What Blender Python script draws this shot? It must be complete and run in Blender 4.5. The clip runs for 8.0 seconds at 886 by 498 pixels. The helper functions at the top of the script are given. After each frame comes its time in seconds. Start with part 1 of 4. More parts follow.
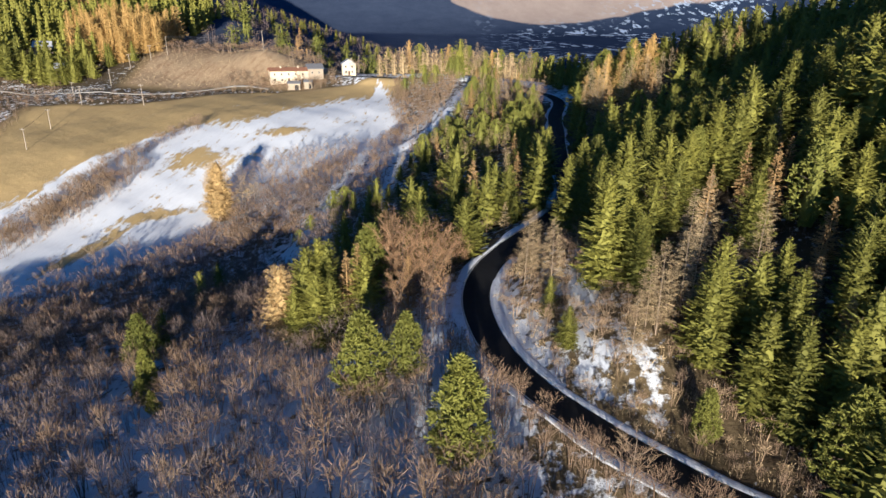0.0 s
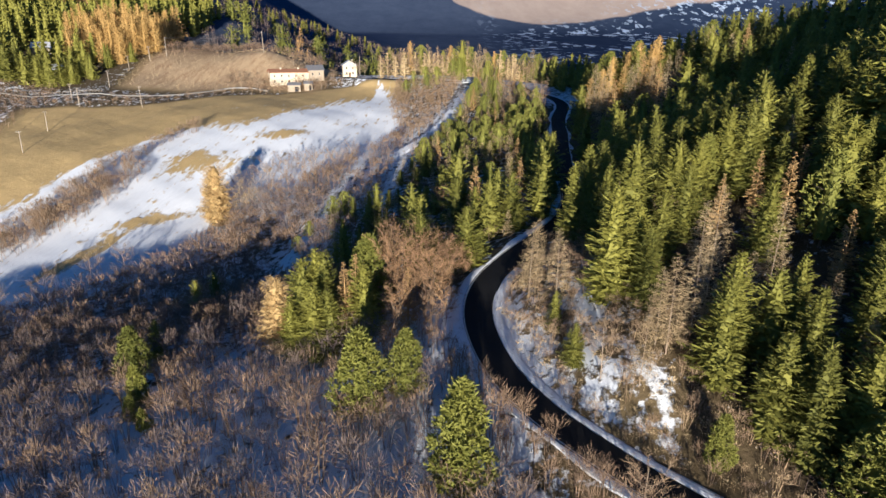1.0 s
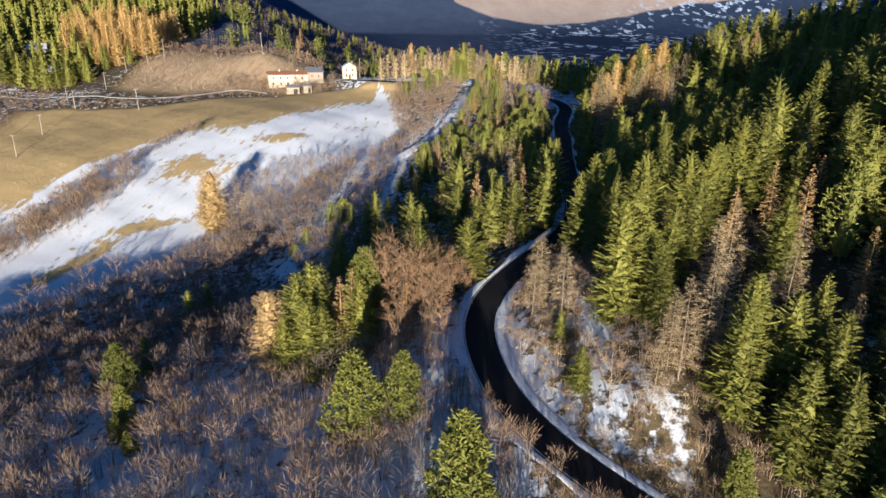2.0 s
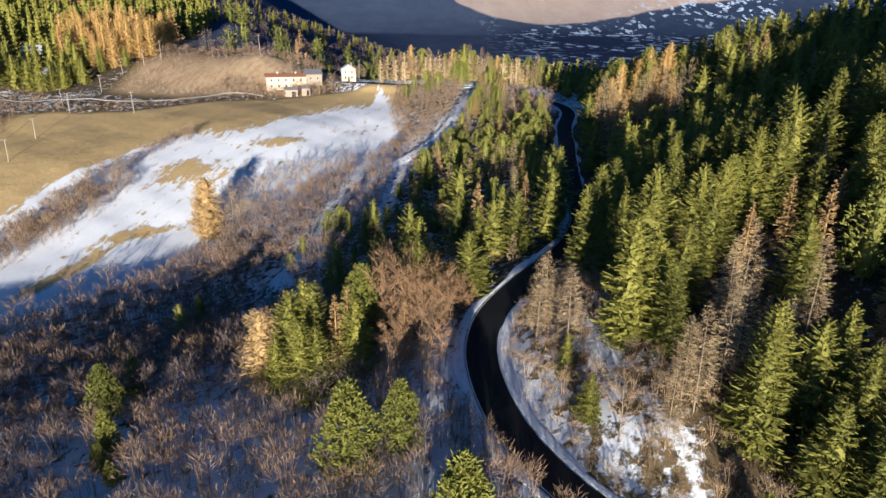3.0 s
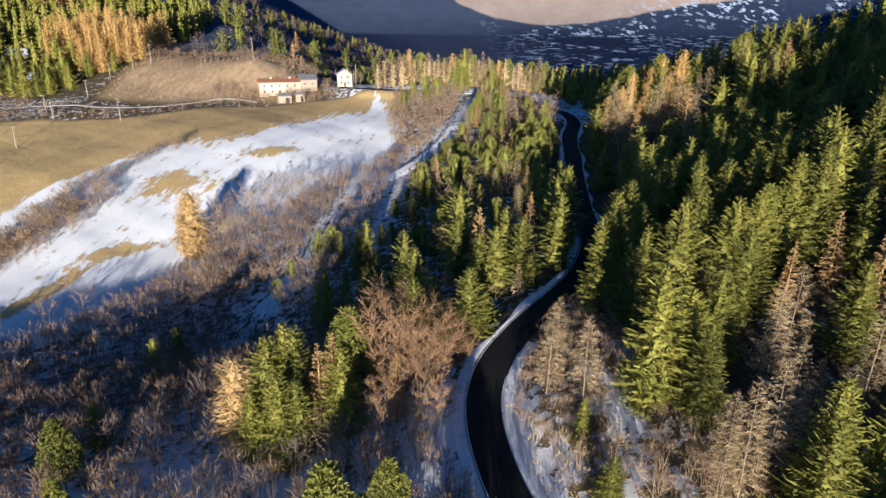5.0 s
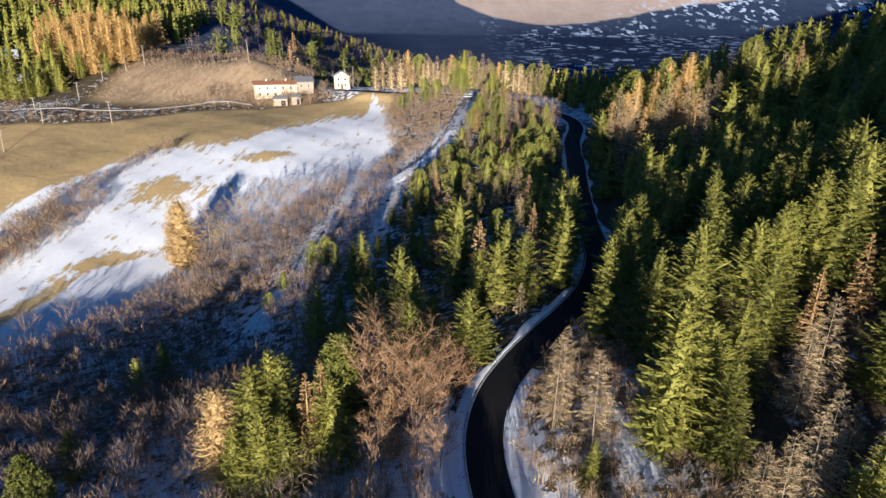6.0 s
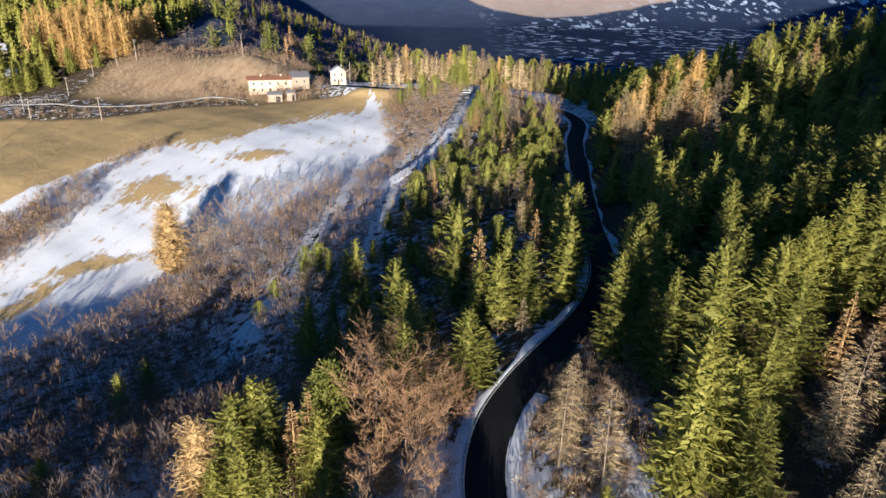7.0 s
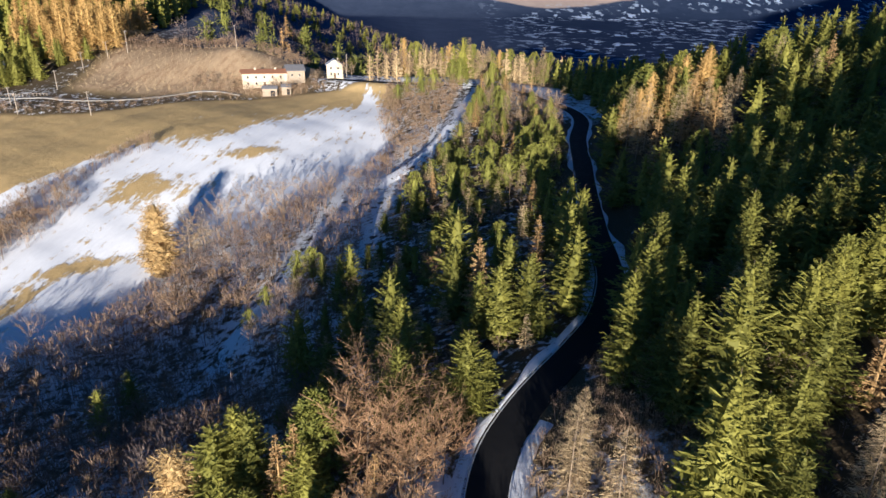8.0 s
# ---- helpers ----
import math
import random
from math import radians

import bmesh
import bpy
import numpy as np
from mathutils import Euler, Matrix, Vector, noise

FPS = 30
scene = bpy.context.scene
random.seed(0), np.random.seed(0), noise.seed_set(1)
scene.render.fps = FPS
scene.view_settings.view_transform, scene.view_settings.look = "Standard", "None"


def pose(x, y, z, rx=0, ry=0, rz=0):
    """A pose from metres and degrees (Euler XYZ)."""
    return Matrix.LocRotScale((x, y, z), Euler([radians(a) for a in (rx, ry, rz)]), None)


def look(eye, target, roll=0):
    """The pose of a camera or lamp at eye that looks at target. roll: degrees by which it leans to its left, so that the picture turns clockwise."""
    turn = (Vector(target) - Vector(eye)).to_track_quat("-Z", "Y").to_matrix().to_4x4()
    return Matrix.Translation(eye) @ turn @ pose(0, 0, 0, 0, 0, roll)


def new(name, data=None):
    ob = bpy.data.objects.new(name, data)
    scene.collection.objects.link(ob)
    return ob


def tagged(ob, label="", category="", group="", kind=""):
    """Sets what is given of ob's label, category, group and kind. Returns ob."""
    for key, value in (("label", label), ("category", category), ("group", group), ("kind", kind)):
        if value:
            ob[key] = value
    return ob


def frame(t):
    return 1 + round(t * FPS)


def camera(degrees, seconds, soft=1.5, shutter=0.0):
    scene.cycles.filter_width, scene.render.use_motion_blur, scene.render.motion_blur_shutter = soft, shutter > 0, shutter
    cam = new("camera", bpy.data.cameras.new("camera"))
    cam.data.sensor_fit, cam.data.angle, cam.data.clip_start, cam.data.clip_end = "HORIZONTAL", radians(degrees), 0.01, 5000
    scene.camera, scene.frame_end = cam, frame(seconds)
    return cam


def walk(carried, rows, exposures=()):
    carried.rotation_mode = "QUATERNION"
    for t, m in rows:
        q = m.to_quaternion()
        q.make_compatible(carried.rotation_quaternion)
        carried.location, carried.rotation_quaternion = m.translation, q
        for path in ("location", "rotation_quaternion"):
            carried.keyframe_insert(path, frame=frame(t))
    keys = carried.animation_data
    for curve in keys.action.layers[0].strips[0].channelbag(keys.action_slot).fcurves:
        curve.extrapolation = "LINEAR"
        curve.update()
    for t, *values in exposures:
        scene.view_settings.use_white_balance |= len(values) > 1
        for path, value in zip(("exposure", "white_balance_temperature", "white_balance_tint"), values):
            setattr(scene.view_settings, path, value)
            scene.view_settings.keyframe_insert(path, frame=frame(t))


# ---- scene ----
cam = camera(71.22, 8.0)
# seconds, x, y, z, tilt from straight down, roll, turn to the left
PATH = [
    (0, 0.00, 0.00, 60.00, 70.41, 0.73, -0.09),
    (0.5, 0.03, 1.64, 60.32, 70.40, 0.73, -0.01),
    (1, 0.06, 3.52, 60.61, 70.38, 0.75, 0.07),
    (1.5, 0.13, 5.62, 60.93, 70.39, 0.77, 0.13),
    (3, 0.25, 12.62, 62.11, 70.35, 0.79, 0.25),
    (3.5, 0.28, 15.23, 62.53, 70.36, 0.79, 0.26),
    (4, 0.34, 18.02, 62.88, 70.37, 0.81, 0.28),
    (4.5, 0.41, 20.85, 63.24, 70.36, 0.82, 0.28),
    (6, 0.62, 29.76, 64.32, 70.31, 0.90, 0.21),
    (6.5, 0.66, 32.76, 64.67, 70.08, 0.93, 0.15),
    (7, 0.74, 35.76, 65.08, 69.66, 0.99, 0.11),
    (7.5, 0.79, 38.78, 65.45, 69.26, 1.06, 0.06),
    (8, 0.84, 41.80, 65.81, 68.86, 1.13, 0.00),
]
walk(cam, [(t, pose(x, y, z, 0, 0, turn) @ pose(0, 0, 0, tilt) @ pose(0, 0, 0, 0, 0, roll)) for t, x, y, z, tilt, roll, turn in PATH], [(0, 0.90, 5300, 11), (8, 0.96, 5300, 13)])

# ---------------------------------------------------------------- light
SUN_AZ, SUN_EL = radians(1), radians(4.0)      # the light travels towards +y
world = bpy.data.worlds.new("winter_sky")
scene.world = world
world.use_nodes = True
wn = world.node_tree.nodes
sky = wn.new("ShaderNodeTexSky")
sky.sky_type, sky.sun_disc = "NISHITA", False
sky.sun_elevation, sky.sun_rotation = SUN_EL, math.pi + SUN_AZ
sky.altitude, sky.air_density, sky.dust_density, sky.ozone_density = 900, 1.0, 0.3, 4.0
wn["Background"].inputs["Strength"].default_value = 0.085
world.node_tree.links.new(sky.outputs[0], wn["Background"].inputs["Color"])
sun = new("sun", bpy.data.lights.new("sun", "SUN"))
sun.data.energy, sun.data.angle, sun.data.color = 5.0, radians(0.55), (1.0, 0.83, 0.60)
sun.matrix_world = look((0, 0, 500), (math.sin(SUN_AZ) * math.cos(SUN_EL), math.cos(SUN_AZ) * math.cos(SUN_EL), 500 - math.sin(SUN_EL)))


# ---------------------------------------------------------------- land
ROAD = [(36, 42, 17.5), (28, 47, 18), (21.5, 52.5, 18.6), (16, 58, 19.2), (11, 64.5, 19.8), (7.6, 71.5, 20.3),
        (5.6, 80, 20.9), (5.3, 88, 21.4), (7, 95, 22.5), (10.5, 101.5, 23.4), (14.5, 107, 24.3), (19, 113, 25),
        (23.5, 120, 25.8), (27, 130, 26.8), (28.3, 140, 27.5), (29, 150, 28.2), (32, 174, 29.8), (35, 193, 31),
        (38.5, 217, 32.3), (43.5, 238, 34), (42.5, 252, 35.2), (35, 267, 36.5), (28, 280, 37.5), (14, 288, 38.2),
        (-20, 294, 38.5), (-48, 303, 38.6)]
TRACK = [(14, 284, 38.3), (8, 262, 36), (3.6, 235, 33), (-4, 218, 27.5), (-15, 206, 21.5), (-24.6, 194, 17.5), (-28.6, 180, 15.9),
         (-32, 160, 12), (-38, 142, 6.5)]
# the lie of the land, by its features: x, y, z
FIELD = [(-77.5, 182, 4.9), (-100, 184, 8.2), (-75, 206, 13.5), (-92, 240, 25), (-70, 245, 27.5), (-34, 264, 29.4), (-28, 277, 31.5),
         (-28, 292, 36.5), (-12.5, 233, 23.8), (-99, 277, 32), (-126, 264, 28.1), (-150, 236, 21.5), (-147, 216, 17.5), (-130, 170, 1)]
BANK = [(-46, 310, 38.5), (-78, 300, 36.5), (-139, 321, 45), (-88, 316, 48.5), (-154, 268, 30), (-175, 289, 31.5), (-190, 331, 46), (-230, 300, 42),
        (-110, 300, 36), (-112, 330, 47), (-60, 330, 40), (-20, 318, 38)]
GULLY = [(5.7, 57, 16.4), (-14, 59, 12.4), (-1.6, 78, 19), (-12, 84, 15.5), (-26, 92, 11.5), (-48, 89, 6), (-46, 110, 5.5), (-39, 142, 4.0),
         (-32, 125, 6), (-26, 151, 12), (-60, 150, 0.5), (-60, 120, 1), (-100, 120, -2), (-150, 120, -6), (-60, 60, 3), (-100, 50, -2), (-30, 30, 8),
         (10, 30, 14), (0, 0, 10), (-200, 200, 12)]
SPUR = [(0, 104, 19.5), (5, 128, 20.5), (-6, 118, 18), (-20, 124, 10.5), (8, 160, 24), (14, 190, 28), (22, 215, 31), (-14, 165, 18), (15, 250, 35)]
# the unseen knots at the near right are raised to shade the hill behind
HILL = [(19.6, 76, 24.5), (19, 83, 26.5), (15, 78, 22), (17.8, 65, 23), (24.4, 60, 21.8), (23.6, 67, 25.5), (32, 62, 23.5), (27, 91, 29.5), (45, 84, 33.5), (45, 100, 37.5),
        (36, 113, 33), (35, 135, 32), (48, 121, 35), (61, 131, 40), (50, 145, 35.5), (66, 151, 41.5), (84, 149, 49), (41, 165, 34), (41, 176, 37.5), (50, 181, 42.5), (63, 185, 48.5), (67, 171, 49.5),
        (80, 174, 52), (95, 183, 55), (150, 200, 68), (58, 90, 40), (60, 104, 44.5), (45, 55, 25), (75, 45, 40), (76, 82, 51), (95, 100, 60), (118, 160, 60), (150, 60, 76), (75, 215, 47), (62, 240, 38),
        (120, 240, 56), (200, 150, 78)]
BEYOND = [(40, 310, 36.5), (0, 320, 38), (-45, 350, 33), (-90, 352, 42), (0, 380, 18), (-60, 420, 24), (70, 370, 14), (-100, 496, 55), (-70, 544, 36),
          (-30, 560, 28), (-200, 480, 88), (-250, 400, 74), (0, 480, 8), (100, 480, 2), (200, 330, 20)]


def smooth(a, b, v):
    s = np.clip((v - a) / (b - a), 0, 1)
    return s * s * (3 - 2 * s)


KNOTS = np.array(FIELD + BANK + GULLY + SPUR + HILL + BEYOND + ROAD[::2] + TRACK[::2], float)


def spline_kernel(d2):
    return 0.5 * d2 * np.log(d2 + 1e-9)


def fit_land():
    n = len(KNOTS)
    xy = KNOTS[:, :2] / 100
    d2 = ((xy[:, None] - xy[None]) ** 2).sum(-1)
    a = np.zeros((n + 3, n + 3))
    a[:n, :n] = spline_kernel(d2) + 0.002 * np.eye(n)
    a[:n, n], a[:n, n + 1:] = 1, xy
    a[n:, :n] = a[:n, n:].T
    return np.linalg.solve(a, np.r_[KNOTS[:, 2], 0, 0, 0])


LAND = fit_land()


def densify(line, step):
    p = np.array(line, float)
    s = np.r_[0, np.cumsum(np.hypot(*np.diff(p[:, :2], axis=0).T))]
    # Catmull-Rom through the points
    out = []
    for u in np.arange(0, s[-1], step):
        k = min(int(np.searchsorted(s, u, "right")) - 1, len(p) - 2)
        f = (u - s[k]) / (s[k + 1] - s[k])
        a, b, c, d = p[max(k - 1, 0)], p[k], p[k + 1], p[min(k + 2, len(p) - 1)]
        out.append(0.5 * (2 * b + (c - a) * f + (2 * a - 5 * b + 4 * c - d) * f**2 + (3 * b - 3 * c + d - a) * f**3))
    return np.array(out)


ROAD_LINE = densify(ROAD, 1.5)
TRACK_LINE = densify(TRACK, 2.0)


def wobble(x, y, size, seed=0.0):
    """Smooth uneven ground, in -1..1."""
    u, v = x / size + seed, y / size - 1.7 * seed
    return (np.sin(u * 1.0 + 1.3 * np.sin(v * 0.7)) + np.sin(v * 1.1 + 1.7 * np.sin(u * 0.6 + 2)) + 0.6 * np.sin(1.9 * u - 1.4 * v) + 0.5 * np.sin(2.3 * v + 1.1 * u)) / 3.1


def line_near(line, x, y):
    """Distance to a line and the height of its nearest point."""
    d = np.full(x.shape, 1e9)
    z = np.zeros(x.shape)
    for px_, py_, pz_ in line:
        e = (x - px_) ** 2 + (y - py_) ** 2
        m = e < d
        d[m], z[m] = e[m], pz_
    return np.sqrt(d), z


def far_land(x, y):
    z = 4 + 6 * wobble(x, y, 160) - 0.012 * np.clip(y - 500, 0, 900) + 0.02 * np.abs(x)
    z = z + 0.06 * np.clip(y - 1100, 0, 900) + 0.42 * np.clip(y - 2000 + 120 * wobble(x, y, 300, 3), 0, 3000) * (1 + 0.12 * wobble(x, y, 420, 5))
    z = z + 0.28 * np.clip(-x - 10 - 0.08 * (y - 900), 0, 3000) * smooth(420, 800, y) * (1 - smooth(1200, 1900, y))
    z = z + 0.2 * np.clip(-x - 280, 0, 2600) * (1 - smooth(1200, 1900, y)) * smooth(100, 420, y)
    z = z + 0.25 * np.clip(x - 260, 0, 1500) * (1 - smooth(300, 900, y))
    z = z + 0.02 * np.clip(-y, 0, 4000)
    # an unseen ridge added behind the camera, shaped to keep the gully in shade
    ridge = np.exp(-(((y + 215) / 75) ** 2)) * smooth(-420, -200, x) * smooth(420, 200, x)
    z = z * (1 - ridge) + (33.5 + 0.11 * x - 0.12 * np.clip(-70 - x, 0, 110)) * ridge
    return z


def height(x, y):
    x, y = np.asarray(x, float), np.asarray(y, float)
    shape = x.shape
    x, y = x.ravel(), y.ravel()
    cx, cy = np.clip(x, -270, 210), np.clip(y, -20, 580)
    n = len(KNOTS)
    z = LAND[n] + LAND[n + 1] * cx / 100 + LAND[n + 2] * cy / 100
    for k in range(n):
        z = z + LAND[k] * spline_kernel(((cx - KNOTS[k, 0]) / 100) ** 2 + ((cy - KNOTS[k, 1]) / 100) ** 2)
    z = z + 0.55 * wobble(x, y, 9) + 0.25 * wobble(x, y, 3.3, 4)
    away = np.maximum.reduce([smooth(210, 300, x), smooth(270, 380, -x), smooth(430, 600, y), smooth(20, 200, -y)])
    z = z * (1 - away) + far_land(x, y) * away
    near = (x > -60) & (x < 60) & (y > 30) & (y < 320)
    if near.any():
        d, h = line_near(ROAD_LINE, x[near], y[near])
        w = 1 - smooth(3.2, 8, d)
        z[near] = z[near] * (1 - w) + (h - 0.12) * w
        d, h = line_near(TRACK_LINE, x[near], y[near])
        w = 1 - smooth(1.6, 5, d)
        z[near] = z[near] * (1 - w) + (h - 0.02) * w
    return z.reshape(shape)


def ground_at(x, y):
    return float(height(np.array([x]), np.array([y]))[0])


# ---------------------------------------------------------------- materials
def material(name, build, rough=0.85, spec=0.25):
    m = bpy.data.materials.new(name)
    m.use_nodes = True
    nt = m.node_tree
    bsdf = nt.nodes["Principled BSDF"]
    bsdf.inputs["Roughness"].default_value = rough
    bsdf.inputs["Specular IOR Level"].default_value = spec
    build(nt, bsdf)
    return m


def node(nt, kind, **values):
    n = nt.nodes.new(kind)
    for key, value in values.items():
        n.inputs[key.replace("_", " ")].default_value = value
    return n


def noise_tex(nt, scale, detail=4.0, rough=0.6, stretch=None):
    """Noise in metres: scale is bumps per metre."""
    geo = nt.nodes.new("ShaderNodeNewGeometry")
    tex = node(nt, "ShaderNodeTexNoise", Scale=scale, Detail=detail, Roughness=rough)
    if stretch:
        mp = nt.nodes.new("ShaderNodeMapping")
        mp.vector_type = "TEXTURE"
        mp.inputs["Rotation"].default_value = (0, 0, radians(stretch[0]))
        mp.inputs["Scale"].default_value = stretch[1]
        nt.links.new(geo.outputs["Position"], mp.inputs["Vector"])
        nt.links.new(mp.outputs[0], tex.inputs["Vector"])
    else:
        nt.links.new(geo.outputs["Position"], tex.inputs["Vector"])
    return tex.outputs["Fac"]


def ramp(nt, fac, *stops):
    r = nt.nodes.new("ShaderNodeValToRGB")
    el = r.color_ramp.elements
    while len(el) < len(stops):
        el.new(0.5)
    for e, (p, c) in zip(el, stops):
        e.position, e.color = p, (*c, 1) if len(c) == 3 else c
    nt.links.new(fac, r.inputs[0])
    return r.outputs[0]


def mix(nt, fac, a, b, blend="MIX"):
    m = nt.nodes.new("ShaderNodeMix")
    m.data_type, m.blend_type = "RGBA", blend
    for sock, v in ((m.inputs[0], fac), (m.inputs[6], a), (m.inputs[7], b)):
        if hasattr(v, "links") or hasattr(v, "is_linked"):
            nt.links.new(v, sock)
        else:
            sock.default_value = v if isinstance(v, (int, float)) else (*v, 1)
    return m.outputs[2]


def maths(nt, op, a, b=0.0, c=0.0, clamp=False):
    m = nt.nodes.new("ShaderNodeMath")
    m.operation, m.use_clamp = op, clamp
    for sock, v in zip(m.inputs, (a, b, c)):
        if isinstance(v, (int, float)):
            sock.default_value = v
        else:
            nt.links.new(v, sock)
    return m.outputs[0]


def bump(nt, bsdf, fac, strength, distance):
    b = node(nt, "ShaderNodeBump", Strength=strength, Distance=distance)
    nt.links.new(fac, b.inputs["Height"])
    nt.links.new(b.outputs[0], bsdf.inputs["Normal"])


def attribute(nt, name):
    a = nt.nodes.new("ShaderNodeAttribute")
    a.attribute_name = name
    return a.outputs["Fac"]


def land_look(nt, bsdf):
    fine, mid, big = noise_tex(nt, 2.2, 6), noise_tex(nt, 0.35, 5), noise_tex(nt, 0.06, 4)
    streak = noise_tex(nt, 0.30, 6, 0.62, (76, (5.0, 0.7, 1)))
    wind = noise_tex(nt, 0.9, 6, 0.65, (72, (7.0, 0.6, 1)))
    litter = mix(nt, fine, (0.040, 0.027, 0.018), (0.13, 0.088, 0.055))
    litter = mix(nt, maths(nt, "MULTIPLY", big, 0.6), litter, (0.10, 0.085, 0.035))
    grass = mix(nt, mid, (0.56, 0.38, 0.17), (0.44, 0.31, 0.12))
    grass = mix(nt, maths(nt, "MULTIPLY", fine, 0.5), grass, (0.64, 0.46, 0.25))
    grass = mix(nt, maths(nt, "MULTIPLY", streak, 0.6), grass, (0.33, 0.25, 0.10))
    stems = mix(nt, fine, (0.32, 0.22, 0.12), (0.60, 0.44, 0.27))
    stems = mix(nt, ramp(nt, streak, (0.45, (0, 0, 0)), (0.62, (0.7, 0.7, 0.7))), stems, (0.30, 0.19, 0.11))
    grass = mix(nt, attribute(nt, "stems"), grass, stems)
    soil = mix(nt, attribute(nt, "grass"), litter, grass)
    # far woods: shade and blue haze are painted into these base colours
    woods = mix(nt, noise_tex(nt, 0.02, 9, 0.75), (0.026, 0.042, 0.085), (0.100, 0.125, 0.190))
    # the sunlit mountainside: its brightness is put into the colour too
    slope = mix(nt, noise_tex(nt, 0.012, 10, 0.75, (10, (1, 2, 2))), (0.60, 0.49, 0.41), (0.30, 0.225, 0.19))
    # valley bottom, darker and bluer still, with its shade painted in
    shaded_floor = mix(nt, noise_tex(nt, 0.02, 9, 0.75), (0.014, 0.026, 0.060), (0.052, 0.072, 0.125))
    woods = mix(nt, attribute(nt, "valley"), woods, shaded_floor)
    # ragged border between the painted shade and the painted sunlight
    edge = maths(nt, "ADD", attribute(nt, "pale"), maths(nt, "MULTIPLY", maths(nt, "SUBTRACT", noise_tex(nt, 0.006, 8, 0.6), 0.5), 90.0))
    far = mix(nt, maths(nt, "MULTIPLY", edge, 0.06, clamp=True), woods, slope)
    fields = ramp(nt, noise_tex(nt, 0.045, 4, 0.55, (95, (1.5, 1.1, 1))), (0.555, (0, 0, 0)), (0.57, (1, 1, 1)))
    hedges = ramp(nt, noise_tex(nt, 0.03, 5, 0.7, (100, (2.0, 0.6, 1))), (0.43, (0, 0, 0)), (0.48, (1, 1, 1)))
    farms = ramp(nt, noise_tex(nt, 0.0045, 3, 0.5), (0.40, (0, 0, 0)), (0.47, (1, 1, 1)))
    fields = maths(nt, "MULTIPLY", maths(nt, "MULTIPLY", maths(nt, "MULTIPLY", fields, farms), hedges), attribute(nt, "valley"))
    # far snowfields: the blue of shaded snow is painted into their colour
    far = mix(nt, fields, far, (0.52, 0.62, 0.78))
    lines = maths(nt, "ADD", maths(nt, "MULTIPLY", streak, 0.45), maths(nt, "ADD", maths(nt, "MULTIPLY", mid, 0.3), maths(nt, "MULTIPLY", wind, 0.25)))
    blots = maths(nt, "ADD", maths(nt, "MULTIPLY", noise_tex(nt, 0.8, 6, 0.65), 0.6), maths(nt, "MULTIPLY", mid, 0.4))
    grain = mix(nt, attribute(nt, "grass"), blots, lines)
    cover = maths(nt, "ADD", attribute(nt, "snow"), maths(nt, "MULTIPLY", maths(nt, "SUBTRACT", grain, 0.5), 4.6))
    cover = maths(nt, "ADD", cover, maths(nt, "MULTIPLY", maths(nt, "SUBTRACT", fine, 0.5), 0.45))
    cover = ramp(nt, cover, (0.38, (0, 0, 0)), (0.70, (1, 1, 1)))
    snow = mix(nt, wind, (0.84, 0.85, 0.87), (0.66, 0.67, 0.69))
    near = mix(nt, cover, soil, snow)
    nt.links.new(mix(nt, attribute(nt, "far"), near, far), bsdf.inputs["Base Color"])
    nt.links.new(maths(nt, "MULTIPLY", maths(nt, "SUBTRACT", 1.0, attribute(nt, "far")), 0.2), bsdf.inputs["Specular IOR Level"])
    relief = maths(nt, "MULTIPLY", maths(nt, "ADD", fine, maths(nt, "MULTIPLY", mid, 2.0)), maths(nt, "SUBTRACT", 1.0, maths(nt, "MULTIPLY", cover, 0.8)))
    bump(nt, bsdf, relief, 0.5, 0.3)


MAT = {}
MAT["land"] = material("winter_ground", land_look, 0.9, 0.2)


def foliage(name, dark, light, size=0.25, spread=0.7):
    def build(nt, bsdf):
        info = nt.nodes.new("ShaderNodeObjectInfo").outputs["Random"]
        isle = nt.nodes.new("ShaderNodeNewGeometry").outputs["Random Per Island"]
        k = maths(nt, "ADD", maths(nt, "MULTIPLY", info, spread * 0.55), maths(nt, "MULTIPLY", isle, 0.35))
        k = maths(nt, "ADD", k, maths(nt, "MULTIPLY", noise_tex(nt, size, 3), 0.35), clamp=True)
        nt.links.new(mix(nt, k, dark, light), bsdf.inputs["Base Color"])
    return material(name, build, 0.75, 0.3)


MAT["fir"] = foliage("fir_needles", (0.050, 0.058, 0.010), (0.300, 0.280, 0.046))
MAT["pine"] = foliage("pine_needles", (0.072, 0.086, 0.016), (0.275, 0.265, 0.046))
MAT["larch_gold"] = foliage("golden_larch_needles", (0.36, 0.215, 0.062), (0.60, 0.395, 0.135))
MAT["larch_pale"] = foliage("pale_gold_larch_needles", (0.36, 0.215, 0.080), (0.64, 0.41, 0.17))
MAT["larch_bare"] = foliage("bare_larch_twigs", (0.33, 0.235, 0.12), (0.57, 0.43, 0.235))
MAT["larch_rust"] = foliage("fading_larch_needles", (0.27, 0.165, 0.065), (0.52, 0.335, 0.14))
MAT["larch_full"] = foliage("bright_larch_needles", (0.40, 0.26, 0.10), (0.60, 0.42, 0.18))
MAT["twig"] = foliage("bare_twigs", (0.14, 0.092, 0.058), (0.36, 0.245, 0.155), 0.12)
MAT["twig_russet"] = foliage("russet_twigs", (0.25, 0.140, 0.068), (0.48, 0.30, 0.155), 0.12)
MAT["twig_pale"] = foliage("pale_twigs", (0.19, 0.125, 0.075), (0.42, 0.295, 0.175), 0.12)
MAT["twig_grey"] = foliage("grey_twigs", (0.09, 0.066, 0.055), (0.24, 0.18, 0.15), 0.12)


def bark_look(nt, bsdf):
    n = noise_tex(nt, 1.2, 6, 0.7)
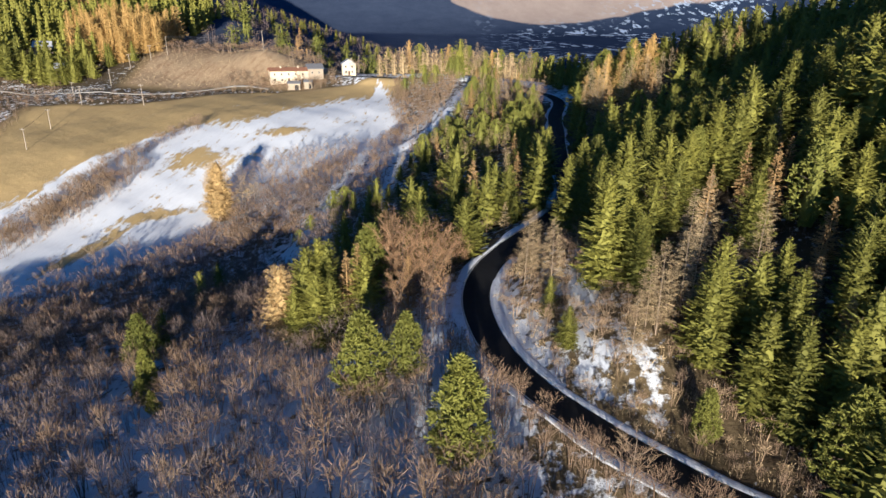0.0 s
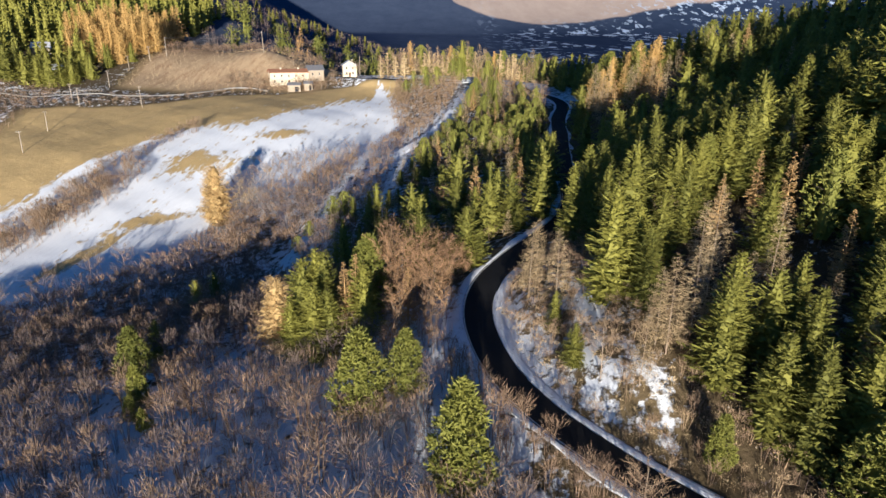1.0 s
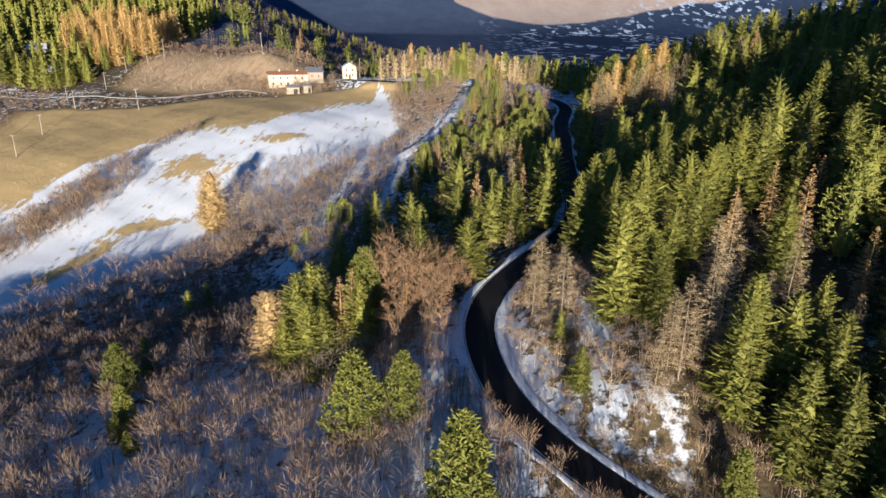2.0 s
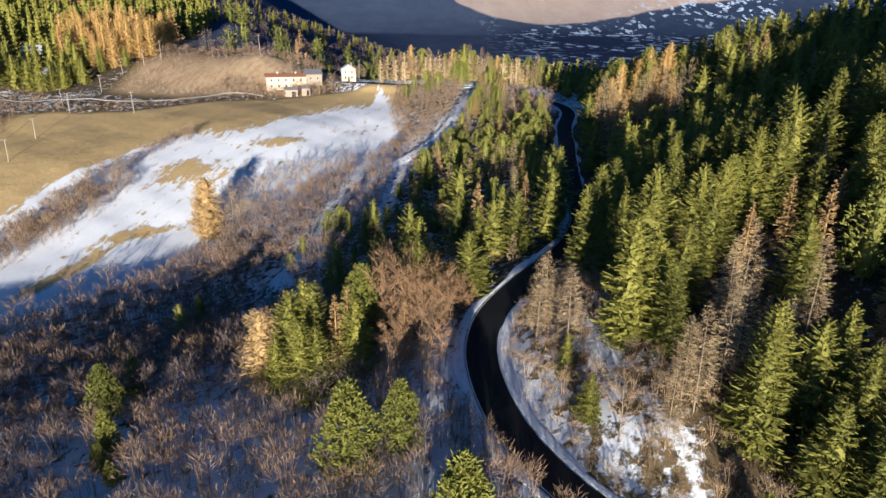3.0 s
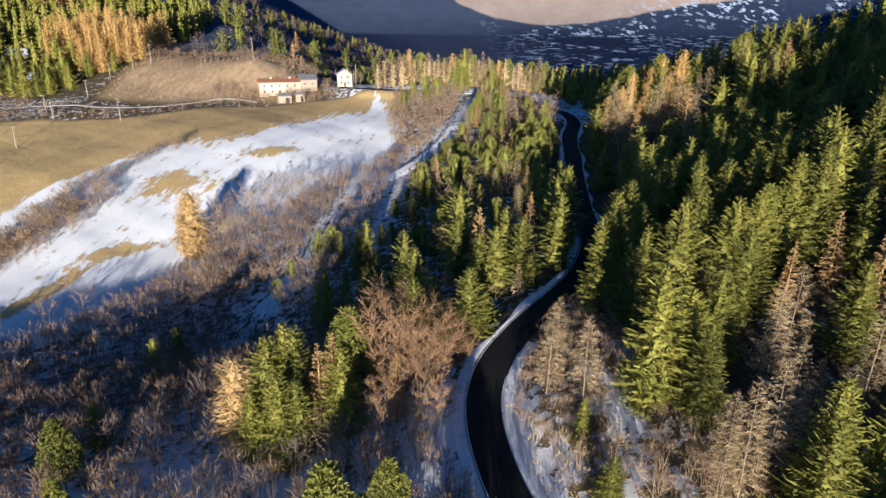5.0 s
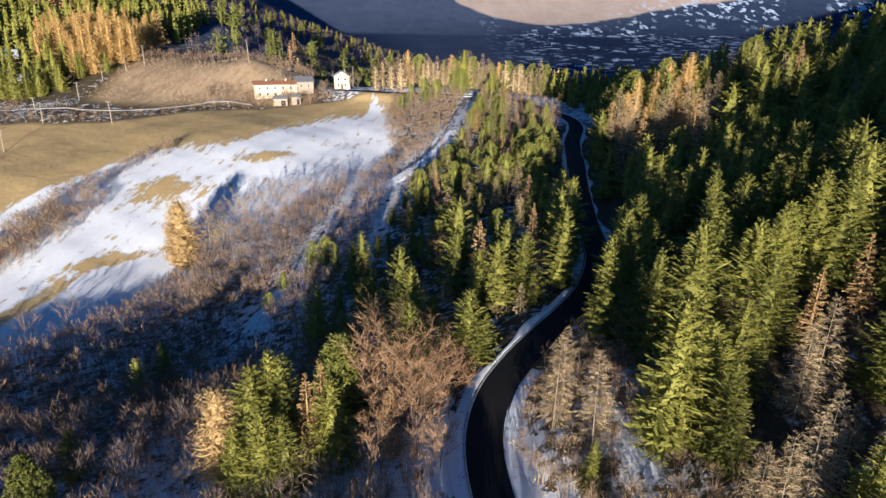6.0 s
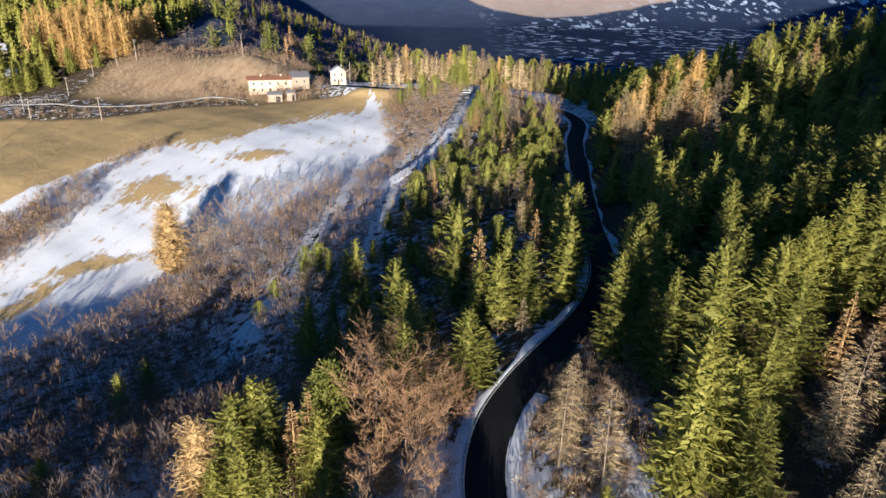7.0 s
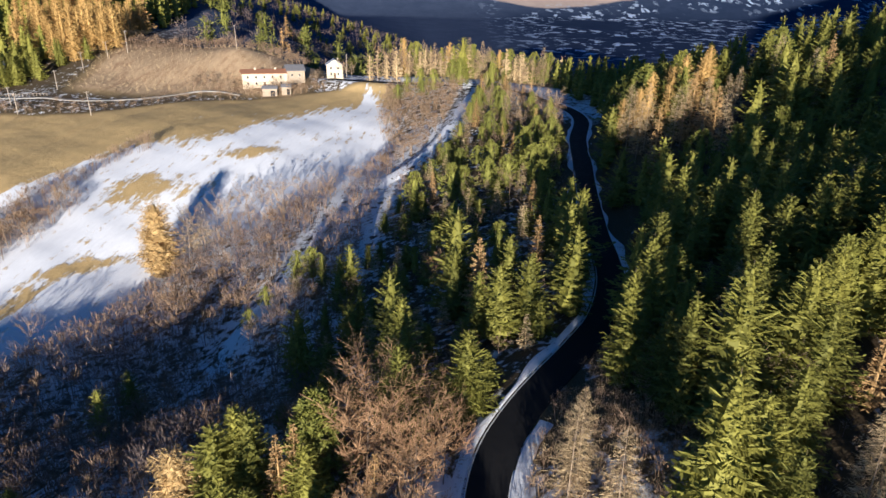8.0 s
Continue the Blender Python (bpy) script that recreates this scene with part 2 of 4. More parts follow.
    nt.links.new(mix(nt, n, (0.07, 0.048, 0.034), (0.24, 0.18, 0.13)), bsdf.inputs["Base Color"])


MAT["bark"] = material("bark", bark_look, 0.9)


def pale_bark_look(nt, bsdf):
    n = noise_tex(nt, 1.5, 6, 0.7)
    nt.links.new(mix(nt, n, (0.26, 0.19, 0.13), (0.42, 0.33, 0.24)), bsdf.inputs["Base Color"])


MAT["bark_pale"] = material("pale_bark", pale_bark_look, 0.9)


def asphalt_look(nt, bsdf):
    n = noise_tex(nt, 1.1, 6, 0.65)
    f = noise_tex(nt, 9, 4, 0.6)
    c = mix(nt, n, (0.010, 0.010, 0.011), (0.024, 0.024, 0.025))
    nt.links.new(mix(nt, maths(nt, "MULTIPLY", f, 0.25), c, (0.04, 0.04, 0.04)), bsdf.inputs["Base Color"])
    nt.links.new(ramp(nt, n, (0.35, (0.55,) * 3), (0.7, (0.85,) * 3)), bsdf.inputs["Roughness"])
    bump(nt, bsdf, f, 0.3, 0.01)


MAT["asphalt"] = material("damp_asphalt", asphalt_look, 0.7, 0.05)


def snow_look(nt, bsdf):
    n, f = noise_tex(nt, 0.9, 6, 0.6), noise_tex(nt, 3.5, 5)
    c = mix(nt, n, (0.80, 0.81, 0.84), (0.68, 0.69, 0.71))
    dirt = ramp(nt, maths(nt, "ADD", maths(nt, "MULTIPLY", n, 0.5), maths(nt, "MULTIPLY", f, 0.5)), (0.56, (0, 0, 0)), (0.66, (1, 1, 1)))
    nt.links.new(mix(nt, maths(nt, "MULTIPLY", dirt, 0.75), c, (0.14, 0.10, 0.07)), bsdf.inputs["Base Color"])
    bump(nt, bsdf, f, 0.5, 0.1)


MAT["snow"] = material("roadside_snow", snow_look, 0.8, 0.3)


def plain(name, a, b, scale, rough=0.8, spec=0.3):
    def build(nt, bsdf):
        nt.links.new(mix(nt, noise_tex(nt, scale, 6, 0.65), a, b), bsdf.inputs["Base Color"])
    return material(name, build, rough, spec)


MAT["white_line"] = plain("worn_white_paint", (0.75, 0.75, 0.72), (0.35, 0.35, 0.34), 1.5, 0.6)

MAT["gravel"] = plain("grey_gravel", (0.20, 0.19, 0.17), (0.34, 0.32, 0.29), 1.2, 0.9)


# ---------------------------------------------------------------- mesh tools
def mesh_np(name, verts, faces, mats, index=None, smoothed=False):
    """A mesh from arrays: faces all triangles or all quads."""
    verts, faces = np.asarray(verts, np.float32), np.asarray(faces, np.int32)
    me = bpy.data.meshes.new(name)
    k = faces.shape[1]
    me.vertices.add(len(verts))
    me.vertices.foreach_set("co", verts.ravel())
    me.loops.add(faces.size)
    me.loops.foreach_set("vertex_index", faces.ravel())
    me.polygons.add(len(faces))
    me.polygons.foreach_set("loop_start", np.arange(0, faces.size, k, dtype=np.int32))
    for m in mats:
        me.materials.append(MAT[m])
    if index is not None:
        me.polygons.foreach_set("material_index", np.asarray(index, np.int32))
    me.polygons.foreach_set("use_smooth", np.full(len(faces), smoothed))
    me.update(calc_edges=True)
    me.validate()
    return me


def child(name, me, parent, label=""):
    ob = new(name, me)
    ob.parent = parent
    if label:
        ob["label"] = label
    return ob


class Soup:
    """Gathers quads, as many small pieces of one mesh."""

    def __init__(self):
        self.v, self.f = [], []

    def quad(self, a, b, c, d):
        n = len(self.v)
        self.v += [a, b, c, d]
        self.f.append((n, n + 1, n + 2, n + 3))

    def tube(self, path, radii, sides=5):
        """A tube along a path of points."""
        n = len(self.v)
        for k, p in enumerate(path):
            ahead = np.subtract(path[min(k + 1, len(path) - 1)], path[max(k - 1, 0)]).astype(float)
            ahead /= np.linalg.norm(ahead) + 1e-9
            u = np.cross(ahead, (0.31, 0.95, 0.05))
            u /= np.linalg.norm(u) + 1e-9
            w = np.cross(ahead, u)
            for s in range(sides):
                a = 2 * math.pi * s / sides
                self.v.append(np.asarray(p) + radii[k] * (math.cos(a) * u + math.sin(a) * w))
        for k in range(len(path) - 1):
            for s in range(sides):
                i, j = n + k * sides + s, n + k * sides + (s + 1) % sides
                self.f.append((i, j, j + sides, i + sides))

    def blade(self, a, b, width, up=(0, 0, 1), mid=0.45):
        """A pointed sprig from a to b."""
        a, b = np.asarray(a, float), np.asarray(b, float)
        side = np.cross(b - a, up)
        ln = np.linalg.norm(side)
        if ln < 1e-6:
            return
        side *= width / 2 / ln
        m = a + (b - a) * mid
        self.quad(a, m - side, b, m + side)

    def mesh(self, name, mat):
        return mesh_np(name, self.v, self.f, [mat])


# ---------------------------------------------------------------- trees
def conifer(rng, h, r, step, per, pairs, sprig=1.0, droop=0.25, bare=0.12, core=0.55, taper=0.85):
    """Trunk and crown of a fir, spruce or larch: ragged skirts of foliage and whorls of drooping branches with side sprigs."""
    trunk, crown = Soup(), Soup()
    lean = (rng.uniform(-0.02, 0.02), rng.uniform(-0.02, 0.02))
    at = lambda z: np.array([lean[0] * z, lean[1] * z, z])
    rb = 0.009 * h + 0.04 if core else 0.005 * h + 0.03
    trunk.tube([at(-1.5), at(0.3 * h), at(0.65 * h), at(0.985 * h)], [rb, rb * 0.8, rb * 0.4, 0.015], 6)
    reach_at = lambda t: r * ((1 - t) ** taper) * (0.55 + 0.45 * min(1, t * 5 + 0.35)) + 0.10
    z = bare * h
    if core:
        zs = z
        while zs < h * 0.97:
            t = (zs - bare * h) / (h * (1 - bare))
            outer, gap = reach_at(t) * core, 0.055 * h
            inner = reach_at(min(1, t + 0.09)) * core * 0.35
            ph = rng.uniform(0, 6.28)
            ring = []
            for k in range(9):
                a = ph + 6.283 * k / 9
                ro = outer * rng.uniform(0.55, 1.35)
                ring.append((at(zs + rng.uniform(-0.3, 0.3) * gap - 0.1 * ro) + np.array([math.cos(a), math.sin(a), 0]) * ro,
                             at(min(h * 0.99, zs + gap * 1.3)) + np.array([math.cos(a), math.sin(a), 0]) * inner))
            for k in range(9):
                (a, b), (c, d) = ring[k], ring[(k + 1) % 9]
                crown.quad(a, c, d, b)
            zs += gap * rng.uniform(0.85, 1.15)
    while z < h * 0.985:
        t = (z - bare * h) / (h * (1 - bare))
        reach = reach_at(t)
        n = max(4, int(per * (0.55 + 0.45 * (1 - t))))
        phase = rng.uniform(0, 6.28)
        for k in range(n):
            a = phase + 6.283 * k / n + rng.uniform(-0.35, 0.35)
            ln = reach * rng.uniform(0.62, 1.2)
            out = np.array([math.cos(a), math.sin(a), 0])
            side = np.array([-math.sin(a), math.cos(a), 0])
            rise = (0.75 * t ** 1.5 - droop) + rng.uniform(-0.10, 0.10)
            p0 = at(z + rng.uniform(-0.5, 0.5) * step)
            p1 = p0 + out * ln * 0.55 + np.array([0, 0, rise * ln * 0.55 - 0.02 * ln])
            p2 = p0 + out * ln + np.array([0, 0, rise * ln + 0.12 * ln * rng.uniform(0.2, 1.2)])
            w = sprig * (0.05 * ln + 0.15)
            crown.blade(p0, p2 + (p2 - p1) * 0.1, w * 0.8, (rng.gauss(0, 0.8), rng.gauss(0, 0.8), 0.7), 0.7)
            for q in range(pairs):
                s = 0.30 + 0.70 * (q + rng.uniform(-0.2, 0.3)) / pairs
                c = p0 + (p1 - p0) * (s / 0.55) if s < 0.55 else p1 + (p2 - p1) * ((s - 0.55) / 0.45)
                l2 = ln * (0.38 - 0.22 * s) * rng.uniform(0.7, 1.25) + 0.20
                for sg in (-1, 1):
                    tip = c + out * l2 * 0.6 + side * sg * l2 * 0.85 + np.array([0, 0, rng.uniform(-0.50, 0.05) * l2])
                    crown.blade(c, tip, w * rng.uniform(0.8, 1.4), (rng.gauss(0, 0.8), rng.gauss(0, 0.8), 0.7), 0.5)
        z += step * rng.uniform(0.8, 1.2)
    return trunk, crown


def fir(rng, h, r, whorls, per, sprays, bare=0.05, leaf=1.0, sag=0.28):
    """Trunk and crown of a fir: tiers of fronds, each with paired sprays that hang like a roof, round a ragged dark core."""
    trunk, crown = Soup(), Soup()
    lean = (rng.uniform(-0.02, 0.02), rng.uniform(-0.02, 0.02))
    at = lambda z: np.array([lean[0] * z, lean[1] * z, z])
    rb = 0.009 * h + 0.05
    trunk.tube([at(-1.5), at(0.3 * h), at(0.65 * h), at(0.99 * h)], [rb, rb * 0.8, rb * 0.4, 0.015], 6)
    lobes = [(rng.uniform(0, 6.28), rng.uniform(0.05, 0.16)) for _ in range(3)]
    reach_at = lambda t: r * (1 - t) ** 0.78 * (0.72 + 0.28 * min(1, t * 6)) + 0.18
    tiers = 9
    for k in range(tiers):
        t = k / tiers
        lo, hi = reach_at(t) * 0.50, reach_at(min(1, t + 1.5 / tiers)) * 0.22
        z0, z1 = (bare + (0.96 - bare) * t) * h, (bare + (0.96 - bare) * min(1, t + 1.6 / tiers)) * h
        ph = rng.uniform(0, 6.28)
        ring = []
        for q in range(8):
            a = ph + 6.283 * q / 8
            d = np.array([math.cos(a), math.sin(a), 0])
            ring.append((at(z0 - rng.uniform(0, 0.03) * h) + d * lo * rng.uniform(0.6, 1.25), at(z1) + d * hi))
        for q in range(8):
            (a, b), (c, d) = ring[q], ring[(q + 1) % 8]
            crown.quad(a, c, d, b)
    for i in range(whorls):
        t = (i + rng.uniform(-0.2, 0.2)) / whorls
        t = min(max(t, 0.0), 0.985)
        z = (bare + (0.97 - bare) * t) * h
        reach = reach_at(t)
        n = max(4, round(per * (0.5 + 0.5 * (1 - t))))
        phase = rng.uniform(0, 6.28)
        for k in range(n):
            a = phase + 6.283 * k / n + rng.uniform(-0.3, 0.3)
            out, side = np.array([math.cos(a), math.sin(a), 0]), np.array([-math.sin(a), math.cos(a), 0])
            ln = reach * rng.uniform(0.66, 1.16) * (1 + sum(w * math.sin((j + 1) * a + p + 3 * t) for j, (p, w) in enumerate(lobes)))
            rise = 0.10 + 0.85 * t ** 1.3 + rng.uniform(-0.12, 0.12)
            p0 = at(z)
            spine = lambda s: p0 + out * ln * s + np.array([0, 0, ln * (rise * s - sag * s * s + 0.26 * s ** 3)])
            tip = spine(1.0)
            crown.blade(spine(0.45), tip + (tip - spine(0.8)) * 0.35, leaf * (0.10 * ln + 0.14), out * 0.7 + np.array([rng.gauss(0, 0.3), rng.gauss(0, 0.3), 0.8]), 0.55)
            for q in range(sprays):
                s = 0.28 + 0.68 * (q + rng.uniform(-0.25, 0.25)) / max(1, sprays - 1)
                c = spine(s)
                l2 = ln * (0.36 - 0.22 * s) * rng.uniform(0.8, 1.25) + 0.24
                for sg in (-1, 1):
                    e = c + out * l2 * rng.uniform(0.45, 0.85) + side * sg * l2 * 0.8 + np.array([0, 0, l2 * rng.uniform(-0.40, 0.25)])
                    crown.blade(c, e, leaf * (0.34 * l2 + 0.16), out * 0.9 + side * sg * 0.4 + np.array([rng.gauss(0, 0.45), rng.gauss(0, 0.45), 0.7]), 0.5)
    return trunk, crown


def pine(rng, h, r, tufts, bare=0.2, blades=14, size=0.5):
    """Trunk with limbs, and a broad crown of needle tufts on it."""
    trunk, crown = Soup(), Soup()
    rb = 0.010 * h + 0.05
    trunk.tube([(0, 0, -1.5), (0.1, 0, 0.4 * h), (0, 0.05, 0.92 * h)], [rb, rb * 0.7, 0.03], 6)
    rings = 7
    shell = []
    for k in range(rings):
        u = k / (rings - 1)
        prof = (((1 - u) ** 0.62) * (0.62 + 0.38 * min(1, u * 7)) + 0.03) * r * 0.34
        z = (bare + (0.95 - bare) * u) * h
        shell.append([np.array([math.cos(a) * prof * rng.uniform(0.7, 1.15), math.sin(a) * prof * rng.uniform(0.7, 1.15), z + rng.uniform(-0.04, 0.04) * h]) for a in np.arange(9) * 6.283 / 9])
    for lo, hi in zip(shell, shell[1:]):
        for q in range(9):
            crown.quad(lo[q], lo[(q + 1) % 9], hi[(q + 1) % 9], hi[q])
    for k in range(tufts):
        u = ((k + rng.random()) / tufts) ** 1.15
        t = bare + (0.97 - bare) * u
        prof = ((1 - u) ** 0.62) * (0.62 + 0.38 * min(1, u * 7)) + 0.03
        a = k * 2.4 + rng.uniform(-0.4, 0.4)
        d = r * prof * (rng.uniform(0.82, 1.06) if k % 4 else rng.uniform(0.35, 0.8))
        d *= 1 + 0.16 * math.sin(3 * a + 9 * u)
        c = np.array([math.cos(a) * d, math.sin(a) * d, t * h + 0.10 * d])
        if k % 6 == 0 and d > 0.6:
            trunk.tube([(0, 0, t * h - 0.25 * d), c * (0.6, 0.6, 1) - (0, 0, 0.1 * d), c], [0.06, 0.04, 0.015], 3)
        for q in range(blades):
            v = np.array([rng.gauss(0, 1), rng.gauss(0, 1), rng.gauss(0.55, 0.7)]) + 0.6 * np.array([math.cos(a), math.sin(a), 0])
            v *= size * rng.uniform(0.6, 1.3) / (np.linalg.norm(v) + 1e-6)
            o = np.array([rng.gauss(0, 0.3), rng.gauss(0, 0.3), rng.gauss(0, 0.25)]) * size
            crown.blade(c + o - v * 0.3, c + o + v, size * (0.34 if blades > 12 else 0.36), (rng.uniform(-1, 1), rng.uniform(-1, 1), rng.uniform(-1, 1)), 0.6)
    return trunk, crown


def broadleaf(rng, h, spread, limbs=7, twigs=16, width=0.04, low=0.25):
    """A leafless tree: trunk, forking limbs and a haze of twigs."""
    trunk, crown = Soup(), Soup()
    rb = 0.008 * h + 0.02
    top = np.array([rng.uniform(-0.06, 0.06) * h, rng.uniform(-0.06, 0.06) * h, h * 0.9])
    trunk.tube([(0, 0, -1.0), top * 0.45, top], [rb, rb * 0.6, 0.02], 5)
    for k in range(limbs):
        s = low + (0.8 - low) * k / max(1, limbs - 1)
        a = k * 2.4 + rng.uniform(-0.5, 0.5)
        ln = spread * (1.15 - 0.6 * s) * rng.uniform(0.75, 1.2)
        p0 = top * s
        p1 = p0 + np.array([math.cos(a) * ln * 0.55, math.sin(a) * ln * 0.55, 0.45 * ln])
        p2 = p1 + np.array([math.cos(a + 0.3) * ln * 0.4, math.sin(a + 0.3) * ln * 0.4, ln * rng.uniform(0.45, 0.8)])
        trunk.tube([p0, p1, p2], [rb * 0.42, rb * 0.24, 0.01], 3)
        for q in range(twigs):
            f = rng.uniform(0.25, 1.0)
            c = p0 + (p1 - p0) * (f / 0.5) if f < 0.5 else p1 + (p2 - p1) * ((f - 0.5) / 0.5)
            v = np.array([math.cos(a) * 0.4 + rng.gauss(0, 0.55), math.sin(a) * 0.4 + rng.gauss(0, 0.55), rng.uniform(0.3, 1.3)])
            v *= ln * rng.uniform(0.22, 0.5) / np.linalg.norm(v)
            crown.blade(c, c + v, width * rng.uniform(0.8, 1.4), (rng.uniform(-1, 1), rng.uniform(-1, 1), 0.3), 0.3)
            for sub in (0.45, 0.7):
                d = v * rng.uniform(0.4, 0.6) + np.array([rng.gauss(0, 0.3), rng.gauss(0, 0.3), rng.uniform(0, 0.25)]) * np.linalg.norm(v)
                crown.blade(c + v * sub, c + v * sub + d, width * 0.8, (rng.uniform(-1, 1), rng.uniform(-1, 1), 0.3), 0.3)
    return trunk, crown


def shrub(rng, h, stems=4, twigs=118, width=0.064, round_=0.46):
    """A leafless bushy tree: a few leaning stems and a rounded haze of fine upright twigs."""
    wood = Soup()
    for k in range(stems):
        a = 6.283 * k / stems + rng.uniform(-0.6, 0.6)
        lean = rng.uniform(0.05, 0.24)
        hh = h * rng.uniform(0.66, 0.9)
        b = np.array([math.cos(a), math.sin(a), 0]) * rng.uniform(0, 0.35)
        tip = b + np.array([math.cos(a) * lean * hh, math.sin(a) * lean * hh, hh])
        wood.tube([b - (0, 0, 0.6), b + (tip - b) * 0.5 + (0, 0, 0.04 * hh), tip], [0.009 * h, 0.007 * h, 0.002 * h], 3)
    lobes = [np.array([rng.uniform(-0.16, 0.16), rng.uniform(-0.16, 0.16), rng.uniform(0.56, 0.70)]) * h for _ in range(3)]
    for q in range(twigs):
        o = lobes[q % 3]
        d = np.array([rng.gauss(0, 1), rng.gauss(0, 1), rng.gauss(0.35, 0.9)])
        d /= np.linalg.norm(d) + 1e-6
        c = o + d * (round_ * 0.62, round_ * 0.62, 0.30) * h * rng.uniform(0.25, 1.0)
        v = (d * 0.8 + np.array([rng.gauss(0, 0.35), rng.gauss(0, 0.35), 0.75])) * h * rng.uniform(0.05, 0.13)
        wood.blade(c - v * 0.4, c + v, width * rng.uniform(0.7, 1.4), (rng.uniform(-1, 1), rng.uniform(-1, 1), 0.2), 0.4)
    return wood


TREES = {}


def tree_kind(key, name, label, category, makers, crown_mat, bark_mat="bark"):
    """Keeps the trunk and crown meshes of one kind of tree, each of unit size."""
    TREES[key] = (name, label, category, [(t.mesh("trunk", bark_mat), c.mesh("crown", crown_mat), h, t, c) for h, (t, c) in makers])


rg = random.Random(7)
tree_kind("fir", "fir_tree", "dark green fir with drooping branches on the wooded slope", "tree",
          [(18, fir(rg, 18, 4.1 + 0.4 * k, 26, 10, 7, 0.04, 0.52)) for k in range(5)], "fir")
tree_kind("fir_mid", "fir_tree", "dark green fir in the dense forest", "tree",
          [(18, fir(rg, 18, 4.9 + 0.4 * k, 17, 9, 5, 0.04, 0.70)) for k in range(5)], "fir")
tree_kind("fir_back", "fir_tree", "dark green fir in the dense forest", "tree",
          [(18, fir(rg, 18, 4.8 + 0.4 * k, 14, 8, 4, 0.04, 0.9)) for k in range(5)], "fir")
tree_kind("pine", "pine_tree", "bright green bushy pine with a rounded crown", "tree",
          [(10, pine(rg, 10, 2.4 + 0.25 * k, 420, 0.12 + 0.04 * k, 14, 0.40)) for k in range(3)], "pine")
tree_kind("pine_mid", "pine_tree", "small green pine with a rounded crown", "tree",
          [(10, pine(rg, 10, 3.2 + 0.3 * k, 130, 0.10 + 0.06 * k, 10, 0.5)) for k in range(3)], "pine")
tree_kind("larch_gold", "larch_tree", "larch with golden orange autumn needles", "tree",
          [(16, conifer(rg, 16, 3.3 + 0.3 * k, 0.7, 8, 4, 0.8, -0.10, 0.05, 0.3, 0.6)) for k in range(3)], "larch_gold")
tree_kind("larch_rust", "larch_tree", "slim larch with fading orange-brown needles", "tree",
          [(16, conifer(rg, 16, 2.9 + 0.3 * k, 0.7, 7, 5, 0.75, 0.0, 0.06, 0.12)) for k in range(3)], "larch_rust")
tree_kind("larch_full", "larch_tree", "broad larch with bright yellow-orange needles beside the meadow", "tree",
          [(16, conifer(rg, 16, 4.4 + 0.5 * k, 0.50, 10, 8, 0.42, -0.16, 0.03, 0.5, 0.40)) for k in range(2)], "larch_full")
tree_kind("larch_bare", "larch_tree", "bare tan larch with thin level branches", "tree",
          [(16, conifer(rg, 16, 2.8 + 0.3 * k, 0.50, 7, 6, 0.21, -0.06, 0.16, 0, 0.66)) for k in range(3)], "larch_bare", "bark_pale")
tree_kind("broad", "bare_tree", "leafless russet-brown broadleaf tree", "tree",
          [(9, broadleaf(rg, 9, 3.1 + 0.25 * k, 15, 34, 0.045)) for k in range(4)], "twig_russet")
tree_kind("broad_pale", "bare_tree", "leafless pale tan broadleaf tree", "tree",
          [(9, broadleaf(rg, 9, 3.2 + 0.3 * k, 11, 20)) for k in range(3)], "twig_pale", "bark_pale")


def plant(key, x, y, h, variant=None, label="", group=""):
    """One tree of that kind and height, standing on the ground."""
    name, text, category, kinds = TREES[key]
    k = (variant if variant is not None else rg.randrange(len(kinds))) % len(kinds)
    trunk, crown, full, _, _ = kinds[k]
    base = new(name)
    base.matrix_basis = pose(x, y, ground_at(x, y), 0, 0, rg.uniform(0, 360)) @ Matrix.Diagonal((h / full * rg.uniform(0.92, 1.08),) * 2 + (h / full, 1))
    tagged(base, label or text, category, group or TREES[key][1].split(" on ")[0] + "s")
    child("trunk", trunk, base)
    child("crown", crown, base)
    return base


def scatter(name, label, category, soups, mat, places):
    """Many small plants as one object: soups are shapes of unit size; places are x, y, scale and height scale."""
    rs = np.random.RandomState(len(places) + 11)
    xy = np.array([(p[0], p[1]) for p in places])
    z = height(xy[:, 0], xy[:, 1])
    shapes = [(np.array(s.v), np.array(s.f)) for s in soups]
    vs, fs, n = [], [], 0
    for i, p in enumerate(places):
        v, f = shapes[rs.randint(len(shapes))]
        a = rs.uniform(0, 6.283)
        c, s = math.cos(a), math.sin(a)
        w = v * (p[2], p[2], p[3])
        vs.append(np.stack([w[:, 0] * c - w[:, 1] * s + p[0], w[:, 0] * s + w[:, 1] * c + p[1], w[:, 2] + z[i]], 1))
        fs.append(f + n)
        n += len(v)
    ob = new(name, mesh_np(name, np.concatenate(vs), np.concatenate(fs), [mat]))
    return tagged(ob, label, category, kind="stuff")


# ---------------------------------------------------------------- ground sheet
def coords(lo, a, b, hi, step):
    """Even steps between a and b, growing steps out to lo and hi."""
    mid = np.arange(a, b + 0.1, step)
    up, down, s = [b], [a], step
    while up[-1] < hi or down[-1] > lo:
        s *= 1.10
        if up[-1] < hi:
            up.append(min(hi, up[-1] + s))
        if down[-1] > lo:
            down.append(max(lo, down[-1] - s))
    return np.r_[down[:0:-1], mid, up[1:]]


def ellipse(x, y, cx, cy, a, b, turn=0.0):
    c, s = math.cos(radians(turn)), math.sin(radians(turn))
    u, v = (x - cx) * c + (y - cy) * s, -(x - cx) * s + (y - cy) * c
    return np.exp(-((u / a) ** 2 + (v / b) ** 2))


def field_low(x):
    """The meadow's lower edge."""
